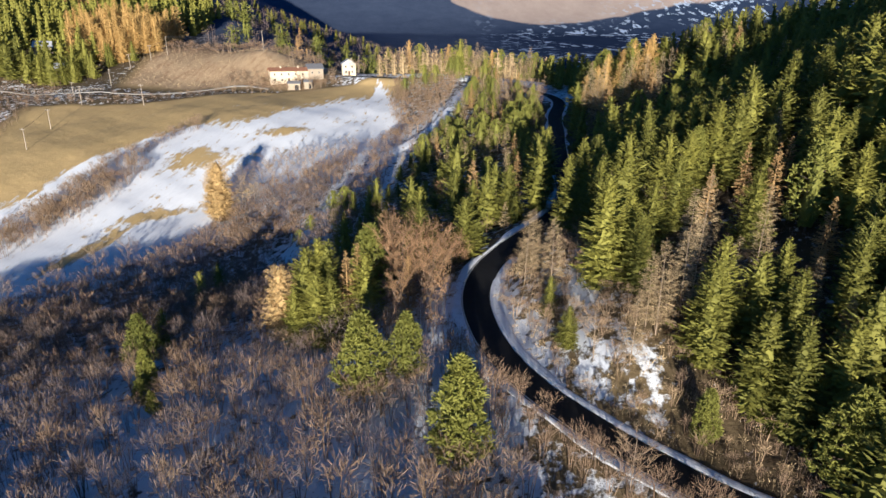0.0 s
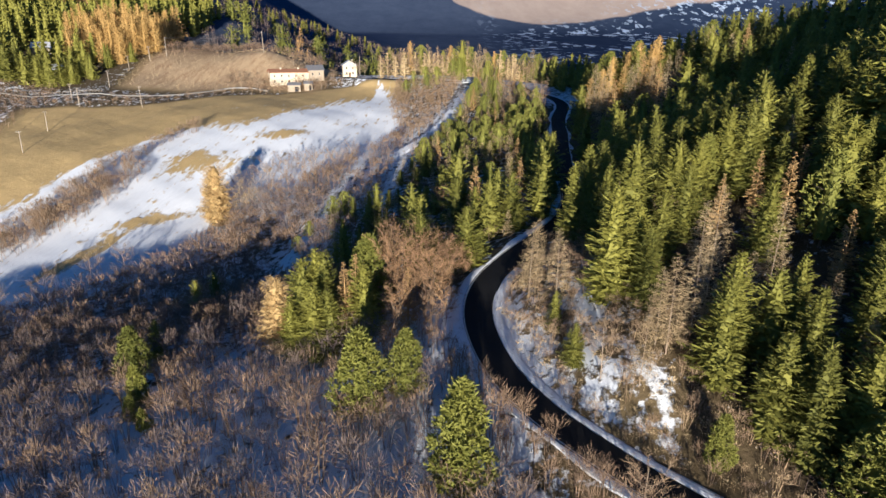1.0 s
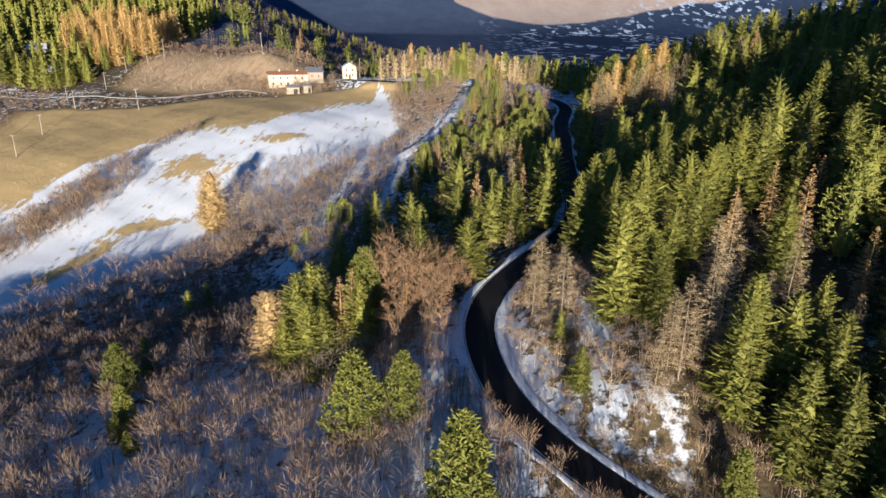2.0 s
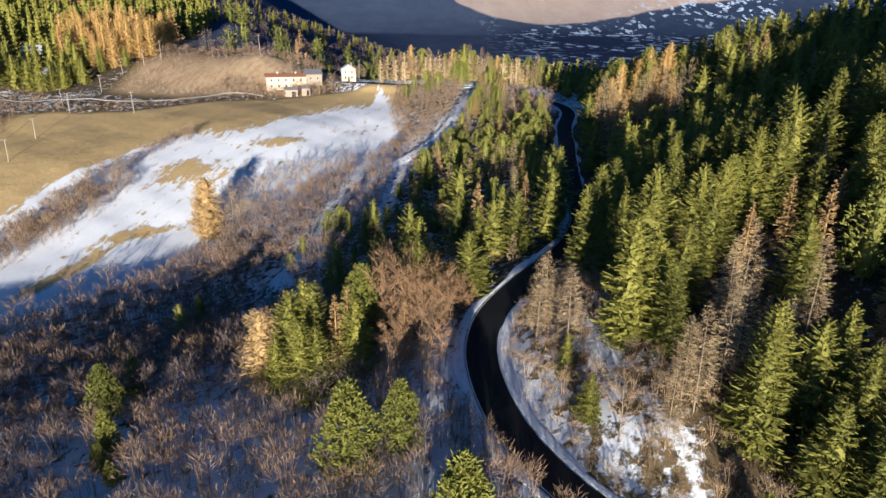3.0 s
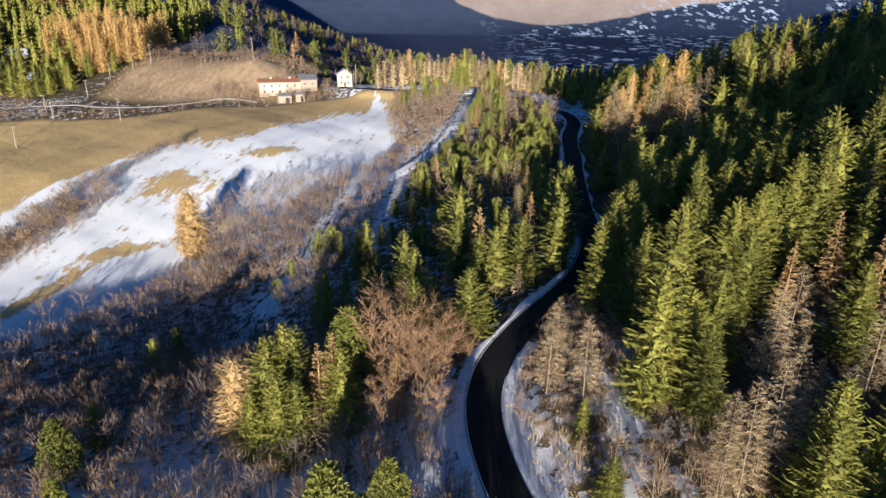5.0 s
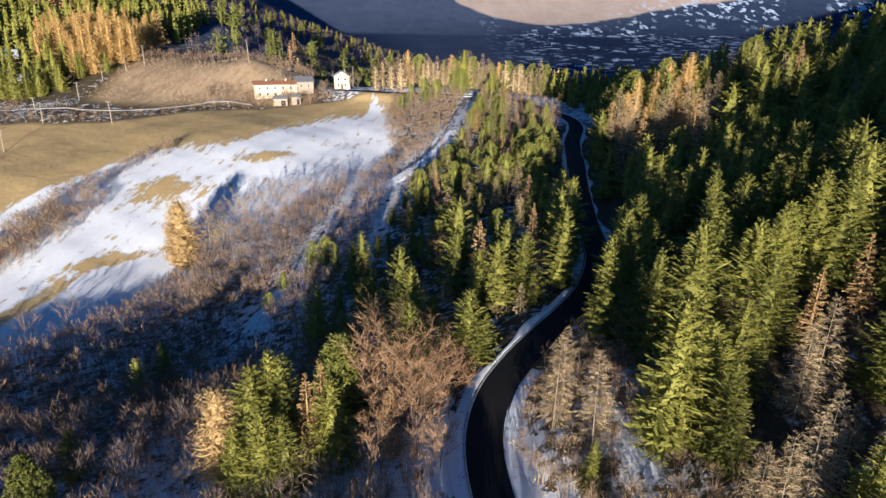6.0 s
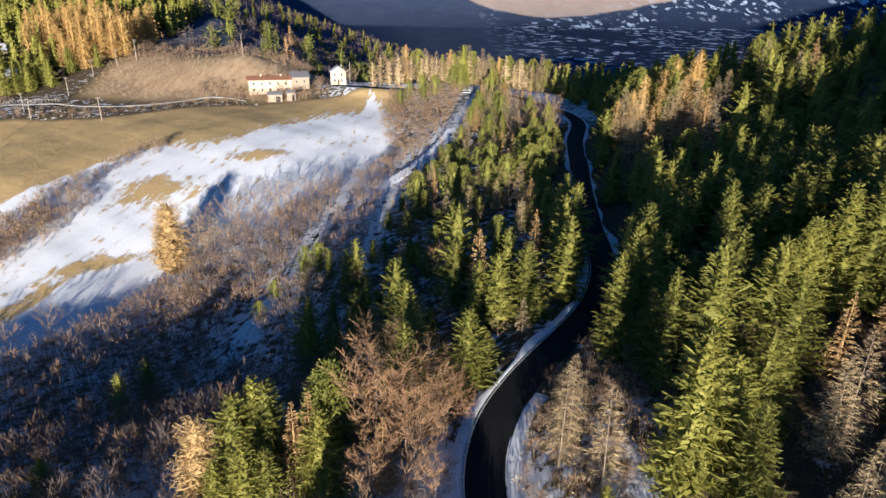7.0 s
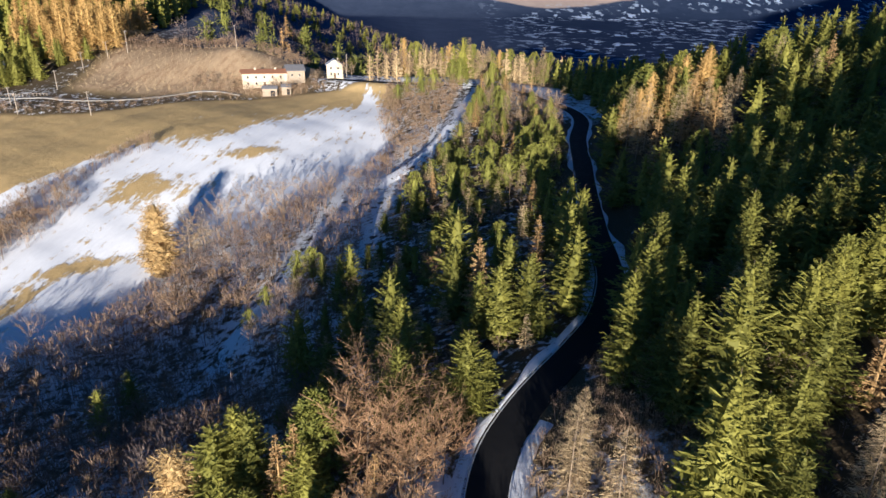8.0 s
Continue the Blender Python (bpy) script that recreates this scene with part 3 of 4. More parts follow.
    return np.interp(x, [-130, -104, -94, -87, -73, -64, -60, -41, -26, -13.5], [106, 122, 129, 139, 156, 170, 188, 193, 207, 229])


def field_top(x):
    """The meadow's upper edge, below the lane."""
    return np.interp(x, [-175, -150, -126, -100, -60, -30, -20], [262, 262, 267, 276, 287, 296, 290])


def field_mask(x, y):
    return smooth(-1.5, 2, y - field_low(x)) * smooth(-1.5, 2, field_top(x) - y) * smooth(15, 19, -x) * smooth(-178, -168, x)


HEDGE = [(-128, 160), (-121, 172), (-114, 184), (-107, 196), (-105.5, 210), (-100.5, 226), (-92, 235)]
hedge_line = densify([(a, b, 0) for a, b in HEDGE], 1.5)


def build_ground():
    xs, ys = coords(-4200, -175, 100, 4200, 1.7), coords(-3000, 34, 325, 4700, 1.7)
    x, y = np.meshgrid(xs, ys)
    z = height(x, y)
    nx, ny = len(xs), len(ys)
    i = np.arange(nx * ny).reshape(ny, nx)
    faces = np.stack([i[:-1, :-1], i[:-1, 1:], i[1:, 1:], i[1:, :-1]], -1).reshape(-1, 4)
    me = mesh_np("ground", np.stack([x, y, z], -1).reshape(-1, 3), faces, ["land"], smoothed=True)
    meadow = field_mask(x, y)
    line = np.interp(x, [-175, -131, -123, -114.5, -108, -92, -69, -65, -44, -32, -30, -20], [165, 188, 205, 217, 230, 235, 242, 253, 270, 276, 293, 270])
    snow_field = smooth(15, -15, y - line)
    patches = (ellipse(x, y, -86, 213, 13, 8, 30) + ellipse(x, y, -60, 233, 12, 4, 20) + ellipse(x, y, -99, 160, 22, 4, 66)
               + 0.75 * ellipse(x, y, -84, 183, 16, 2.6, 30) + 0.5 * ellipse(x, y, -70, 214, 8, 3, 40))
    snow_in = np.clip(1.55 * snow_field - 0.22 - 1.3 * patches, -0.4, 0.98) - 0.5 * smooth(18, 40, y - line) + 0.42 * ellipse(x, y, -72, 262, 14, 2, 12) + 0.4 * ellipse(x, y, -86, 258, 12, 1.6, 10) + 0.35 * ellipse(x, y, -98, 249, 9, 1.5, 20) + 1.1 * ellipse(x, y, -99, 229, 11, 3, 42) + 0.9 * ellipse(x, y, -121, 207, 13, 3.5, 48)
    bank = smooth(283, 292, y) * smooth(350, 335, y) * smooth(-152, -142, x) * smooth(-50, -62, x)
    woods = 0.71 + 0.18 * smooth(105, 85, y) + 0.14 * wobble(x, y, 14, 2) - 0.16 * ellipse(x, y, -66, 130, 46, 34) - 0.42 * smooth(250, 262, y) * smooth(-30, -60, x) - 0.25 * smooth(286, 300, y) * smooth(-140, -160, x)
    spur = smooth(-3, 3, x - np.interp(y, [96, 150, 200, 230, 280], [-22, -14, -8, 6, 18])) * smooth(90, 100, y) * smooth(262, 240, y) * smooth(40, 34, x)
    hill = smooth(20, 34, x) * smooth(250, 220, y)
    east = smooth(8, 13, x) * smooth(34, 26, x) * smooth(110, 98, y)
    east_snow = (ellipse(x, y, 19.4, 78, 1.5, 6) + ellipse(x, y, 18, 66.5, 1.3, 3.5) + ellipse(x, y, 24.4, 61, 1.8, 3) + 0.8 * ellipse(x, y, 22, 65.5, 3, 1.8)
                 + 0.9 * ellipse(x, y, 11.5, 73, 2.0, 7, 15) + 0.8 * ellipse(x, y, 9, 80, 1.5, 8))
    snow = meadow * snow_in + (1 - meadow) * (woods - 0.85 * hill - 0.42 * spur * (1 - hill) - 0.6 * bank - 0.46 * east + 0.50 * east * east_snow)
    snow = snow + 0.15 * ellipse(x, y, -52, 306, 16, 7, 10) + 0.2 * ellipse(x, y, -10, 300, 18, 3) + 0.5 * ellipse(x, y, 38, 285, 7, 9) - 0.3 * ellipse(x, y, 0, 262, 22, 26)
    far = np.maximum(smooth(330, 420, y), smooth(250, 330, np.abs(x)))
    # where the valley's painted shade and its fields lie
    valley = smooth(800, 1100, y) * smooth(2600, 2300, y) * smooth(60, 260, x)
    # shadow edge drawn across the far mountain; pale is the painted sunlit side
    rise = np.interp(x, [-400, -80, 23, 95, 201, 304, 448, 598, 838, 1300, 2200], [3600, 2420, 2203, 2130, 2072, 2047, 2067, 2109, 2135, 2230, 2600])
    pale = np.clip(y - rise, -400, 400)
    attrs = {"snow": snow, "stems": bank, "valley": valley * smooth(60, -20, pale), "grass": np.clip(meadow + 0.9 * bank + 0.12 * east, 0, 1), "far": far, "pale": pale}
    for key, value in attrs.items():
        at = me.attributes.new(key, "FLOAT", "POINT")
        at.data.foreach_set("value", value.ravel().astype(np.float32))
    return tagged(new("ground", me), "hilly winter ground, brown grass and thin snow", "ground", kind="structure")


build_ground()


def ribbon(name, line, left, right, lift, mats, wave=0.0, seed=0):
    """A strip along a line, from left to right of it in metres, with uneven edges that sink into the ground."""
    p = np.array(line)
    d = np.gradient(p[:, :2], axis=0)
    d /= np.linalg.norm(d, axis=1)[:, None]
    nrm = np.stack([d[:, 1], -d[:, 0]], 1)
    rs = np.random.RandomState(seed)
    jl, jr = (np.convolve(rs.uniform(-1, 1, len(p) + 6), np.hanning(9)[1:-1] / 2.2, "valid") * wave for _ in "lr")
    if left < 0 and right < 0:
        jr = jr * 0
    if left > 0 and right > 0:
        jl = jl * 0
    verts = []
    for s, dz in ((0.0, -0.6), (0.03, lift * 0.4), (0.3, lift), (0.7, lift), (0.97, lift * 0.4), (1.0, -0.6)):
        off = (left + jl) * (1 - s) + (right + jr) * s
        verts.append(np.c_[p[:, :2] + nrm * off[:, None], p[:, 2] + dz])
    n, k = len(p), len(verts)
    v = np.stack(verts, 1).reshape(-1, 3)
    faces = [(a * k + b, a * k + b + 1, (a + 1) * k + b + 1, (a + 1) * k + b) for a in range(n - 1) for b in range(k - 1)]
    return new(name, mesh_np(name, v, faces, mats, smoothed=False))


low, bend, up = ROAD_LINE[:22], ROAD_LINE[21:49], ROAD_LINE[48:]
tagged(ribbon("road", ROAD_LINE, -2.3, 2.3, 0.0, ["asphalt"]), "narrow winding road of dark damp asphalt", "road", kind="structure")
tagged(ribbon("trim_line", ROAD_LINE[:110], -2.15, -1.99, 0.015, ["white_line"]), "worn white edge line along the road", "road marking", kind="structure")
tagged(ribbon("verge_1", low, -3.4, -2.35, 0.12, ["snow"], 0.6, 1), "thin snow on the road verge", "snow verge", kind="structure")
tagged(ribbon("verge_2", low, 2.35, 3.3, 0.14, ["snow"], 0.3, 2), "narrow snowy road verge", "snow verge", kind="structure")
tagged(ribbon("verge_3", bend, -3.5, -2.35, 0.12, ["snow"], 0.8, 3), "snowy verge on the inside of the bend", "snow verge", kind="structure")
tagged(ribbon("verge_4", bend, 2.35, 3.7, 0.14, ["snow"], 1.0, 4), "snowy verge along the bend", "snow verge", kind="structure")
tagged(ribbon("verge_5", up[:-34], -3.2, -2.35, 0.10, ["snow"], 0.9, 5), "snowy road verge", "snow verge", kind="structure")
tagged(ribbon("verge_6", up[20:-34], 2.35, 3.1, 0.10, ["snow"], 1.0, 6), "snowy road verge", "snow verge", kind="structure")
tagged(ribbon("path", TRACK_LINE, -1.7, 1.7, 0.08, ["snow"], 0.9, 7), "snow-covered farm track", "track", kind="structure")
GULLY_PATH = densify([(a, b, 0) for a, b in ((-84, 96), (-80.5, 104), (-79.4, 110.5), (-79.2, 118), (-78.2, 127), (-75.5, 133), (-69, 138), (-60, 141))], 1.5)
GULLY_PATH[:, 2] = height(GULLY_PATH[:, 0], GULLY_PATH[:, 1]) + 0.02
tagged(ribbon("path_2", GULLY_PATH, -0.9, 0.9, 0.10, ["snow"], 0.7, 8), "faint snowy footpath through the thicket", "path", kind="structure")
LANE = [(a, b, float(height(np.array([a]), np.array([b]))[0]) + 0.05) for a, b in
        ((-215, 284), (-190, 283.5), (-178, 284), (-165, 281.5), (-150, 279), (-139, 278.5), (-121, 283), (-108, 286), (-100, 289), (-86, 290), (-78, 288))]
LANE_LINE = densify(LANE, 1.5)
LANE_LINE[:, 2] = height(LANE_LINE[:, 0], LANE_LINE[:, 1]) + 0.12
tagged(ribbon("lane", LANE_LINE, -1.5, 1.5, 0.03, ["gravel"]), "grey gravel lane along the top of the meadow", "lane", kind="structure")


def clear_of_road(x, y, gap):
    d = np.hypot(ROAD_LINE[:, 0] - x, ROAD_LINE[:, 1] - y).min()
    e = np.hypot(TRACK_LINE[:, 0] - x, TRACK_LINE[:, 1] - y).min()
    return d > gap and e > gap * 0.55


STOOD = []


def stand(key, trees):
    for x, y, h in trees:
        plant({"fir": "fir_mid" if y < 130 else "fir_back", "pine": "pine_mid"}.get(key, key) if y > 112 else key, x, y, h)
        STOOD.append((x, y))

# ---------------------------------------------------------------- the trees that stand out: x, y, height
stand("fir", [(39.7, 52.7, 13.4), (35.5, 53.2, 13.5), (33.7, 57.1, 12.2), (38.4, 61.1, 12.6), (30.0, 62.5, 13.3), (45.5, 62.8, 12.8), (32.2, 66.1, 12.9), (39.6, 66.7, 11.4), (15.9, 69.4, 6.0), (50.7, 70.2, 12.3), (25.8, 75.9, 11.4), (14.9, 77.8, 6.3), (53.7, 78.0, 11.9), (22.1, 79.7, 16.4), (42.2, 80.6, 11.1), (26.0, 81.7, 11.4), (29.7, 83.5, 11.4), (57.7, 87.8, 11.5), (34.5, 89.6, 11.7), (27.3, 90.6, 17.3), (54.1, 91.4, 14.8), (33.7, 91.9, 14.8)])
stand("fir", [(48.7, 92.1, 10.8), (24.3, 93.0, 14.1), (23.7, 96.4, 10.7), (45.5, 96.4, 14.8), (38.8, 96.6, 12.1), (61.0, 97.2, 13.9), (-48.9, 97.8, 8.0), (32.6, 98.0, 14.2), (42.9, 98.0, 14.7), (34.8, 98.5, 9.4), (-3.5, 99.9, 14.0), (21.1, 101.2, 14.1), (3.6, 101.5, 11.8), (61.6, 103.6, 13.4), (24.4, 106.6, 15.3), (43.2, 108.5, 14.2), (44.5, 108.5, 12.3), (40.0, 109.0, 12.7), (36.0, 109.3, 14.7), (59.5, 109.8, 14.3), (-4.3, 110.1, 14.8), (47.9, 110.6, 13.9), (49.1, 112.3, 13.7), (56.5, 115.7, 12.0), (26.6, 118.1, 15.0), (-6.0, 118.3, 16.0), (34.0, 119.4, 12.8), (8.7, 119.9, 11.8)])
stand("fir", [(-51.2, 120.7, 9.0), (45.6, 121.0, 14.4), (30.2, 121.4, 13.6), (19.1, 121.6, 14.2), (13.0, 121.6, 12.1), (60.0, 121.6, 12.0), (6.2, 122.0, 10.6), (75.3, 123.9, 13.9), (-20.5, 124.2, 14.5), (42.8, 124.9, 12.5), (54.8, 125.2, 14.6), (39.0, 126.0, 12.4), (62.4, 126.1, 12.6), (-5.7, 126.2, 11.0), (-49.3, 127.0, 9.0), (35.2, 128.7, 14.6), (-13.4, 129.3, 10.0), (47.5, 129.4, 14.9), (53.6, 130.3, 12.4), (-23.5, 130.4, 8.0), (2.7, 131.0, 12.1), (20.1, 131.2, 15.1), (-12.5, 131.9, 11.0), (83.2, 132.3, 14.9), (11.5, 133.7, 11.4), (22.9, 135.2, 14.3), (2.9, 135.2, 17.7), (-6.9, 135.3, 11.0), (-19.0, 135.3, 8.0), (41.6, 142.3, 12.6)])
stand("fir", [(37.9, 142.5, 13.4), (-17.7, 144.2, 11.4), (21.9, 146.6, 12.1), (-16.0, 146.6, 11.8), (83.8, 146.7, 13.6), (24.2, 151.3, 11.0), (2.6, 152.0, 11.4), (-22.9, 154.6, 7.0), (-29.0, 156.3, 6.0), (58.1, 157.9, 14.7), (64.2, 158.5, 12.9), (66.5, 159.0, 14.0), (35.5, 160.7, 12.9), (73.4, 161.2, 12.6), (65.3, 161.4, 14.9), (68.1, 161.8, 12.7), (67.1, 168.8, 13.1), (38.4, 182.7, 14.8)])
stand("pine", [(37.9, 47.4, 12.1), (27.6, 54.5, 7.0), (2.1, 54.9, 14.0), (-9.8, 68.3, 13.1), (-4.4, 70.2, 10.3), (-40.7, 74.9, 4.0), (-43.3, 77.2, 5.0), (-43.8, 80.3, 8.0), (-48.5, 88.9, 10.8), (-52.9, 98.0, 4.0), (40.6, 98.9, 11.0), (-13.6, 110.0, 8.0), (66.2, 138.9, 13.8), (10.5, 142.5, 10.0), (-35.3, 145.3, 5.0), (62.1, 147.0, 12.2), (-4.3, 148.1, 6.0), (59.0, 149.7, 12.9), (-0.9, 150.7, 7.0), (-33.7, 151.4, 5.0), (46.8, 152.6, 12.4), (-25.5, 156.7, 8.0), (21.2, 157.3, 10.2), (-29.1, 159.7, 7.0), (80.1, 161.1, 12.0), (21.2, 169.0, 10.5), (5.0, 177.0, 9.0), (20.4, 177.8, 11.6), (2.5, 177.9, 10.0)])
stand("pine", [(15.1, 179.1, 9.4), (10.7, 179.6, 9.0), (-5.9, 180.4, 9.0), (24.0, 181.1, 11.6), (4.6, 190.5, 9.0), (12.1, 191.6, 9.0), (-2.3, 192.6, 7.0), (20.8, 196.8, 9.4), (9.1, 197.8, 6.0), (1.2, 200.1, 8.0), (24.4, 203.7, 10.5), (11.3, 214.2, 6.0)])
stand("larch_rust", [(43.0, 59.0, 9.4), (46.3, 71.2, 7.7), (48.7, 74.2, 8.9), (45.8, 83.8, 12.0), (39.1, 88.7, 8.9), (51.2, 90.9, 8.5), (45.5, 91.4, 9.3), (6.4, 128.7, 13.7), (7.3, 137.6, 9.0), (17.2, 142.2, 9.6), (18.5, 160.8, 9.3), (53.4, 163.8, 13.0), (42.9, 164.4, 14.0), (53.2, 167.9, 12.9), (50.6, 169.1, 14.5), (-2.0, 181.6, 8.0), (20.9, 186.3, 9.5), (15.1, 191.3, 8.1), (18.6, 201.2, 7.2), (14.0, 220.6, 6.0), (69.5, 263.4, 9.0)])
stand("larch_full", [(-66.3, 178.0, 18.0), (-69.0, 182.0, 14.0)])
stand("fir", [(-20.4, 94.0, 16.0), (-18.4, 93.0, 15.0), (-22.0, 92.0, 15.4), (-19.0, 86.0, 12.5), (-16.7, 86.5, 10.9), (-11.7, 89.0, 12.2), (-23.0, 88.0, 10.5)])
stand("pine", [(-11.5, 93.0, 15.1)])
stand("larch_rust", [(-13.2, 91.0, 13.0), (-15.0, 91.0, 12.2), (-5.2, 88.0, 9.7)])
stand("larch_full", [(-26.2, 92.0, 12.6)])
stand("larch_bare", [(21.9, 63.1, 9.0), (25.7, 66.5, 12.1), (24.9, 68.0, 9.9), (29.2, 69.0, 11.4), (35.7, 70.5, 9.0), (31.3, 71.1, 11.4), (41.1, 75.7, 11.6), (33.2, 78.7, 11.4), (35.8, 80.9, 11.8), (15.6, 81.4, 12.1), (12.4, 85.6, 11.7), (13.7, 87.7, 10.7), (6.7, 131.5, 8.0), (15.1, 149.0, 9.4), (52.0, 156.8, 13.4), (68.9, 160.9, 14.5), (51.9, 165.7, 14.1), (11.7, 165.9, 8.0), (56.4, 166.5, 12.2), (48.9, 168.2, 14.9), (47.9, 170.0, 12.9), (17.3, 170.6, 9.5), (41.4, 171.9, 13.4), (43.5, 173.9, 14.2), (40.9, 177.9, 14.4), (41.8, 178.6, 12.1), (-60.5, 181.0, 15.0), (-57.5, 183.0, 14.0)])
stand("larch_bare", [(7.6, 220.5, 5.0), (22.7, 227.5, 6.8), (63.8, 253.0, 11.5)])
stand("broad", [(-5.9, 85.0, 9.0), (-1.6, 89.0, 9.5), (1.3, 91.2, 8.0), (-1.9, 93.7, 10.5), (-6.7, 101.3, 12.0), (0.0, 139.1, 8.0), (0.5, 83.3, 6.0), (-6.7, 93.0, 13.8), (-8.5, 95.0, 9.5), (-0.3, 100.0, 8.6)])
stand("broad_pale", [(18.5, 48.7, 7.0), (18.4, 65.9, 7.0), (31.7, 91.1, 7.9), (-9.1, 98.2, 7.0), (-15.9, 102.6, 9.0), (-18.1, 106.2, 8.0)])

# ---------------------------------------------------------------- the forest between and behind them
pl = random.Random(3)


def merged(t, c):
    """Trunk and crown in one shape."""
    s = Soup()
    s.v, s.f = list(c.v), list(c.f)
    n = len(s.v)
    s.v += list(t.v)
    s.f += [tuple(i + n for i in f) for f in t.f]
    return s


def grid(x0, x1, y0, y1, step, gap=0.0, keep=None):
    """Uneven spots, clear of the trees that stand already."""
    out = []
    here = np.array(STOOD) if STOOD else np.zeros((1, 2))
    for gx in np.arange(x0, x1, step):
        for gy in np.arange(y0, y1, step):
            x, y = gx + pl.uniform(-0.42, 0.42) * step, gy + pl.uniform(-0.42, 0.42) * step
            if gap and np.hypot(here[:, 0] - x, here[:, 1] - y).min() < gap:
                continue
            if keep is None or keep(x, y):
                out.append((x, y))
    return out


fir_small = [merged(*fir(random.Random(40 + k), 10, 2.5 + 0.15 * k, 13, 8, 3, 0.04, 1.3)) for k in range(4)]
fir_far = [merged(*fir(random.Random(45 + k), 10, 2.4, 8, 5, 1, 0.04, 2.2)) for k in range(4)]
larch_far = [merged(*conifer(random.Random(50 + k), 10, 2.1, 1.0, 6, 2, 2.0, 0.0, 0.06, 0.2)) for k in range(4)]
larch_thin = [merged(*conifer(random.Random(60 + k), 10, 2.4, 0.55, 6, 3, 0.5, 0.02, 0.12, 0)) for k in range(3)]
pine_far = [merged(*pine(random.Random(70 + k), 8, 2.4, 18, 0.12, 6, 1.15)) for k in range(3)]
bare_small = [merged(*broadleaf(random.Random(80 + k), 8, 3.0, 8, 14, 0.05)) for k in range(4)]
low_tuft = [shrub(random.Random(95 + k), 1.0, 3, 26, 0.05, 0.7) for k in range(5)]
tuft = [shrub(random.Random(90 + k), 4.0, 3, 22, 0.14) for k in range(5)]


def sized(spots, lo, hi, unit, wide=1.0):
    out = []
    for x, y in spots:
        h = pl.uniform(lo, hi) / unit
        out.append((x, y, h * wide * pl.uniform(0.85, 1.15), h))
    return out


# the wooded hill beside the road
hill_spots = grid(27, 150, 30, 214, 5.2, 3.6, lambda x, y: clear_of_road(x, y, 7) and x < 48 + 0.95 * y and x > np.interp(y, [30, 50, 60, 75, 90, 104, 225], [42, 40, 31, 30, 31, 27, 27]))
HILL_MIX = ["fir_mid"] * 13 + ["pine_mid"] * 3 + ["larch_bare"] * 3 + ["larch_rust"] + ["broad_pale"]
HILL_LABEL = {"fir_back": "dark green fir high on the wooded hill", "fir_mid": "dark green fir in the dense forest on the hill", "pine_mid": "broad green pine in the forest on the hill"}
for x, y in hill_spots:
    if 44 < y < 205 and x < 104:
        key = pl.choice(HILL_MIX)
        key = "fir" if key == "fir_mid" and y < 80 and x < 56 else "fir_back" if key == "fir_mid" and y > 122 else key
        h = pl.uniform(6.5, 15.0) * (0.8 if key in ("larch_bare", "larch_rust") else 0.62 if key == "broad_pale" else 1.0)
        # made taller here, partly out of view, to shade the trees behind
        h *= 1.35 if x > 54 and y < 104 else 1.12 if 82 < y < 108 else 1.0
        plant(key, x, y, h, label=HILL_LABEL.get(key, ""), group="trees on the wooded hill")
for x, y, h in ((43, 179, 12), (46.5, 183, 13), (50, 180.5, 12.5), (54, 185, 13), (48, 176, 10.5), (57, 182, 12), (52, 189, 12), (41, 184, 11), (60, 187, 12.5)):
    plant("larch_gold", x, y, h, group="golden larches on the crest of the hill")
    STOOD.append((x, y))
for x, y in grid(38, 66, 42, 68, 4.6, 3.0):
    plant("fir_mid", x, y, pl.uniform(10, 14), label="dark green fir at the foot of the wooded hill", group="trees on the wooded hill")
# those nearer than y = 44 are out of view, added for their shade
rest = [p for p in hill_spots if not (44 < p[1] < 205 and p[0] < 104)]
rest += grid(47, 84, 216, 300, 5.5, 3.0, lambda x, y: clear_of_road(x, y, 6))
scatter("hill_forest", "dense dark green firs covering the hill", "forest", fir_far, "fir", sized(rest, 9, 15, 10, 1.1))
# the spur between road and track
spur_spots = grid(-24, 44, 96, 278, 4.4, 3.0, lambda x, y: clear_of_road(x, y, 5.5) and np.interp(y, [96, 150, 200, 230, 280], [-24, -16, -9, 6, 20]) < x < np.interp(y, ROAD_LINE[38:, 1], ROAD_LINE[38:, 0]))
scatter("spur_firs", "young dark green firs on the spur", "forest", fir_small, "fir", sized([p for k, p in enumerate(spur_spots) if k % 5 in (0, 2) and p[1] < 215], 4, 7, 10, 1.5))
scatter("spur_larches", "tan and rosy larches on the spur", "forest", larch_thin, "larch_bare", sized([p for k, p in enumerate(spur_spots) if k % 5 == 1], 5, 8, 10, 1.2))
scatter("spur_bare_trees", "leafless brown trees on the spur", "forest", bare_small, "twig", sized([p for k, p in enumerate(spur_spots) if k % 5 in (3, 4) or p[1] >= 215 and k % 5 != 1], 3.5, 7, 8, 1.2))
# the row of trees at the head of the spur
for k in range(30):
    x = -22 + 2.6 * k + pl.uniform(-1.2, 1.2)
    y = 300 + 0.25 * max(0, x) + pl.uniform(0, 18) + (6 if x < 5 else 0)
    key = pl.choice(["pine_mid", "pine_mid", "fir_mid", "larch_bare", "larch_bare", "broad_pale", "larch_gold"])
    plant(key, x, y, pl.uniform(12, 17), label={"pine_mid": "tall slim pine in the row at the head of the valley"}.get(key, ""), group="trees at the head of the valley")
for x, y, h in ((-14, 282, 8), (-9, 284, 8.5), (-4, 279, 9), (-17, 276, 7), (6, 285, 11), (18, 281, 10), (-8, 275, 7), (3, 291, 10)):
    plant("pine_mid", x, y, h, group="pines above the track")
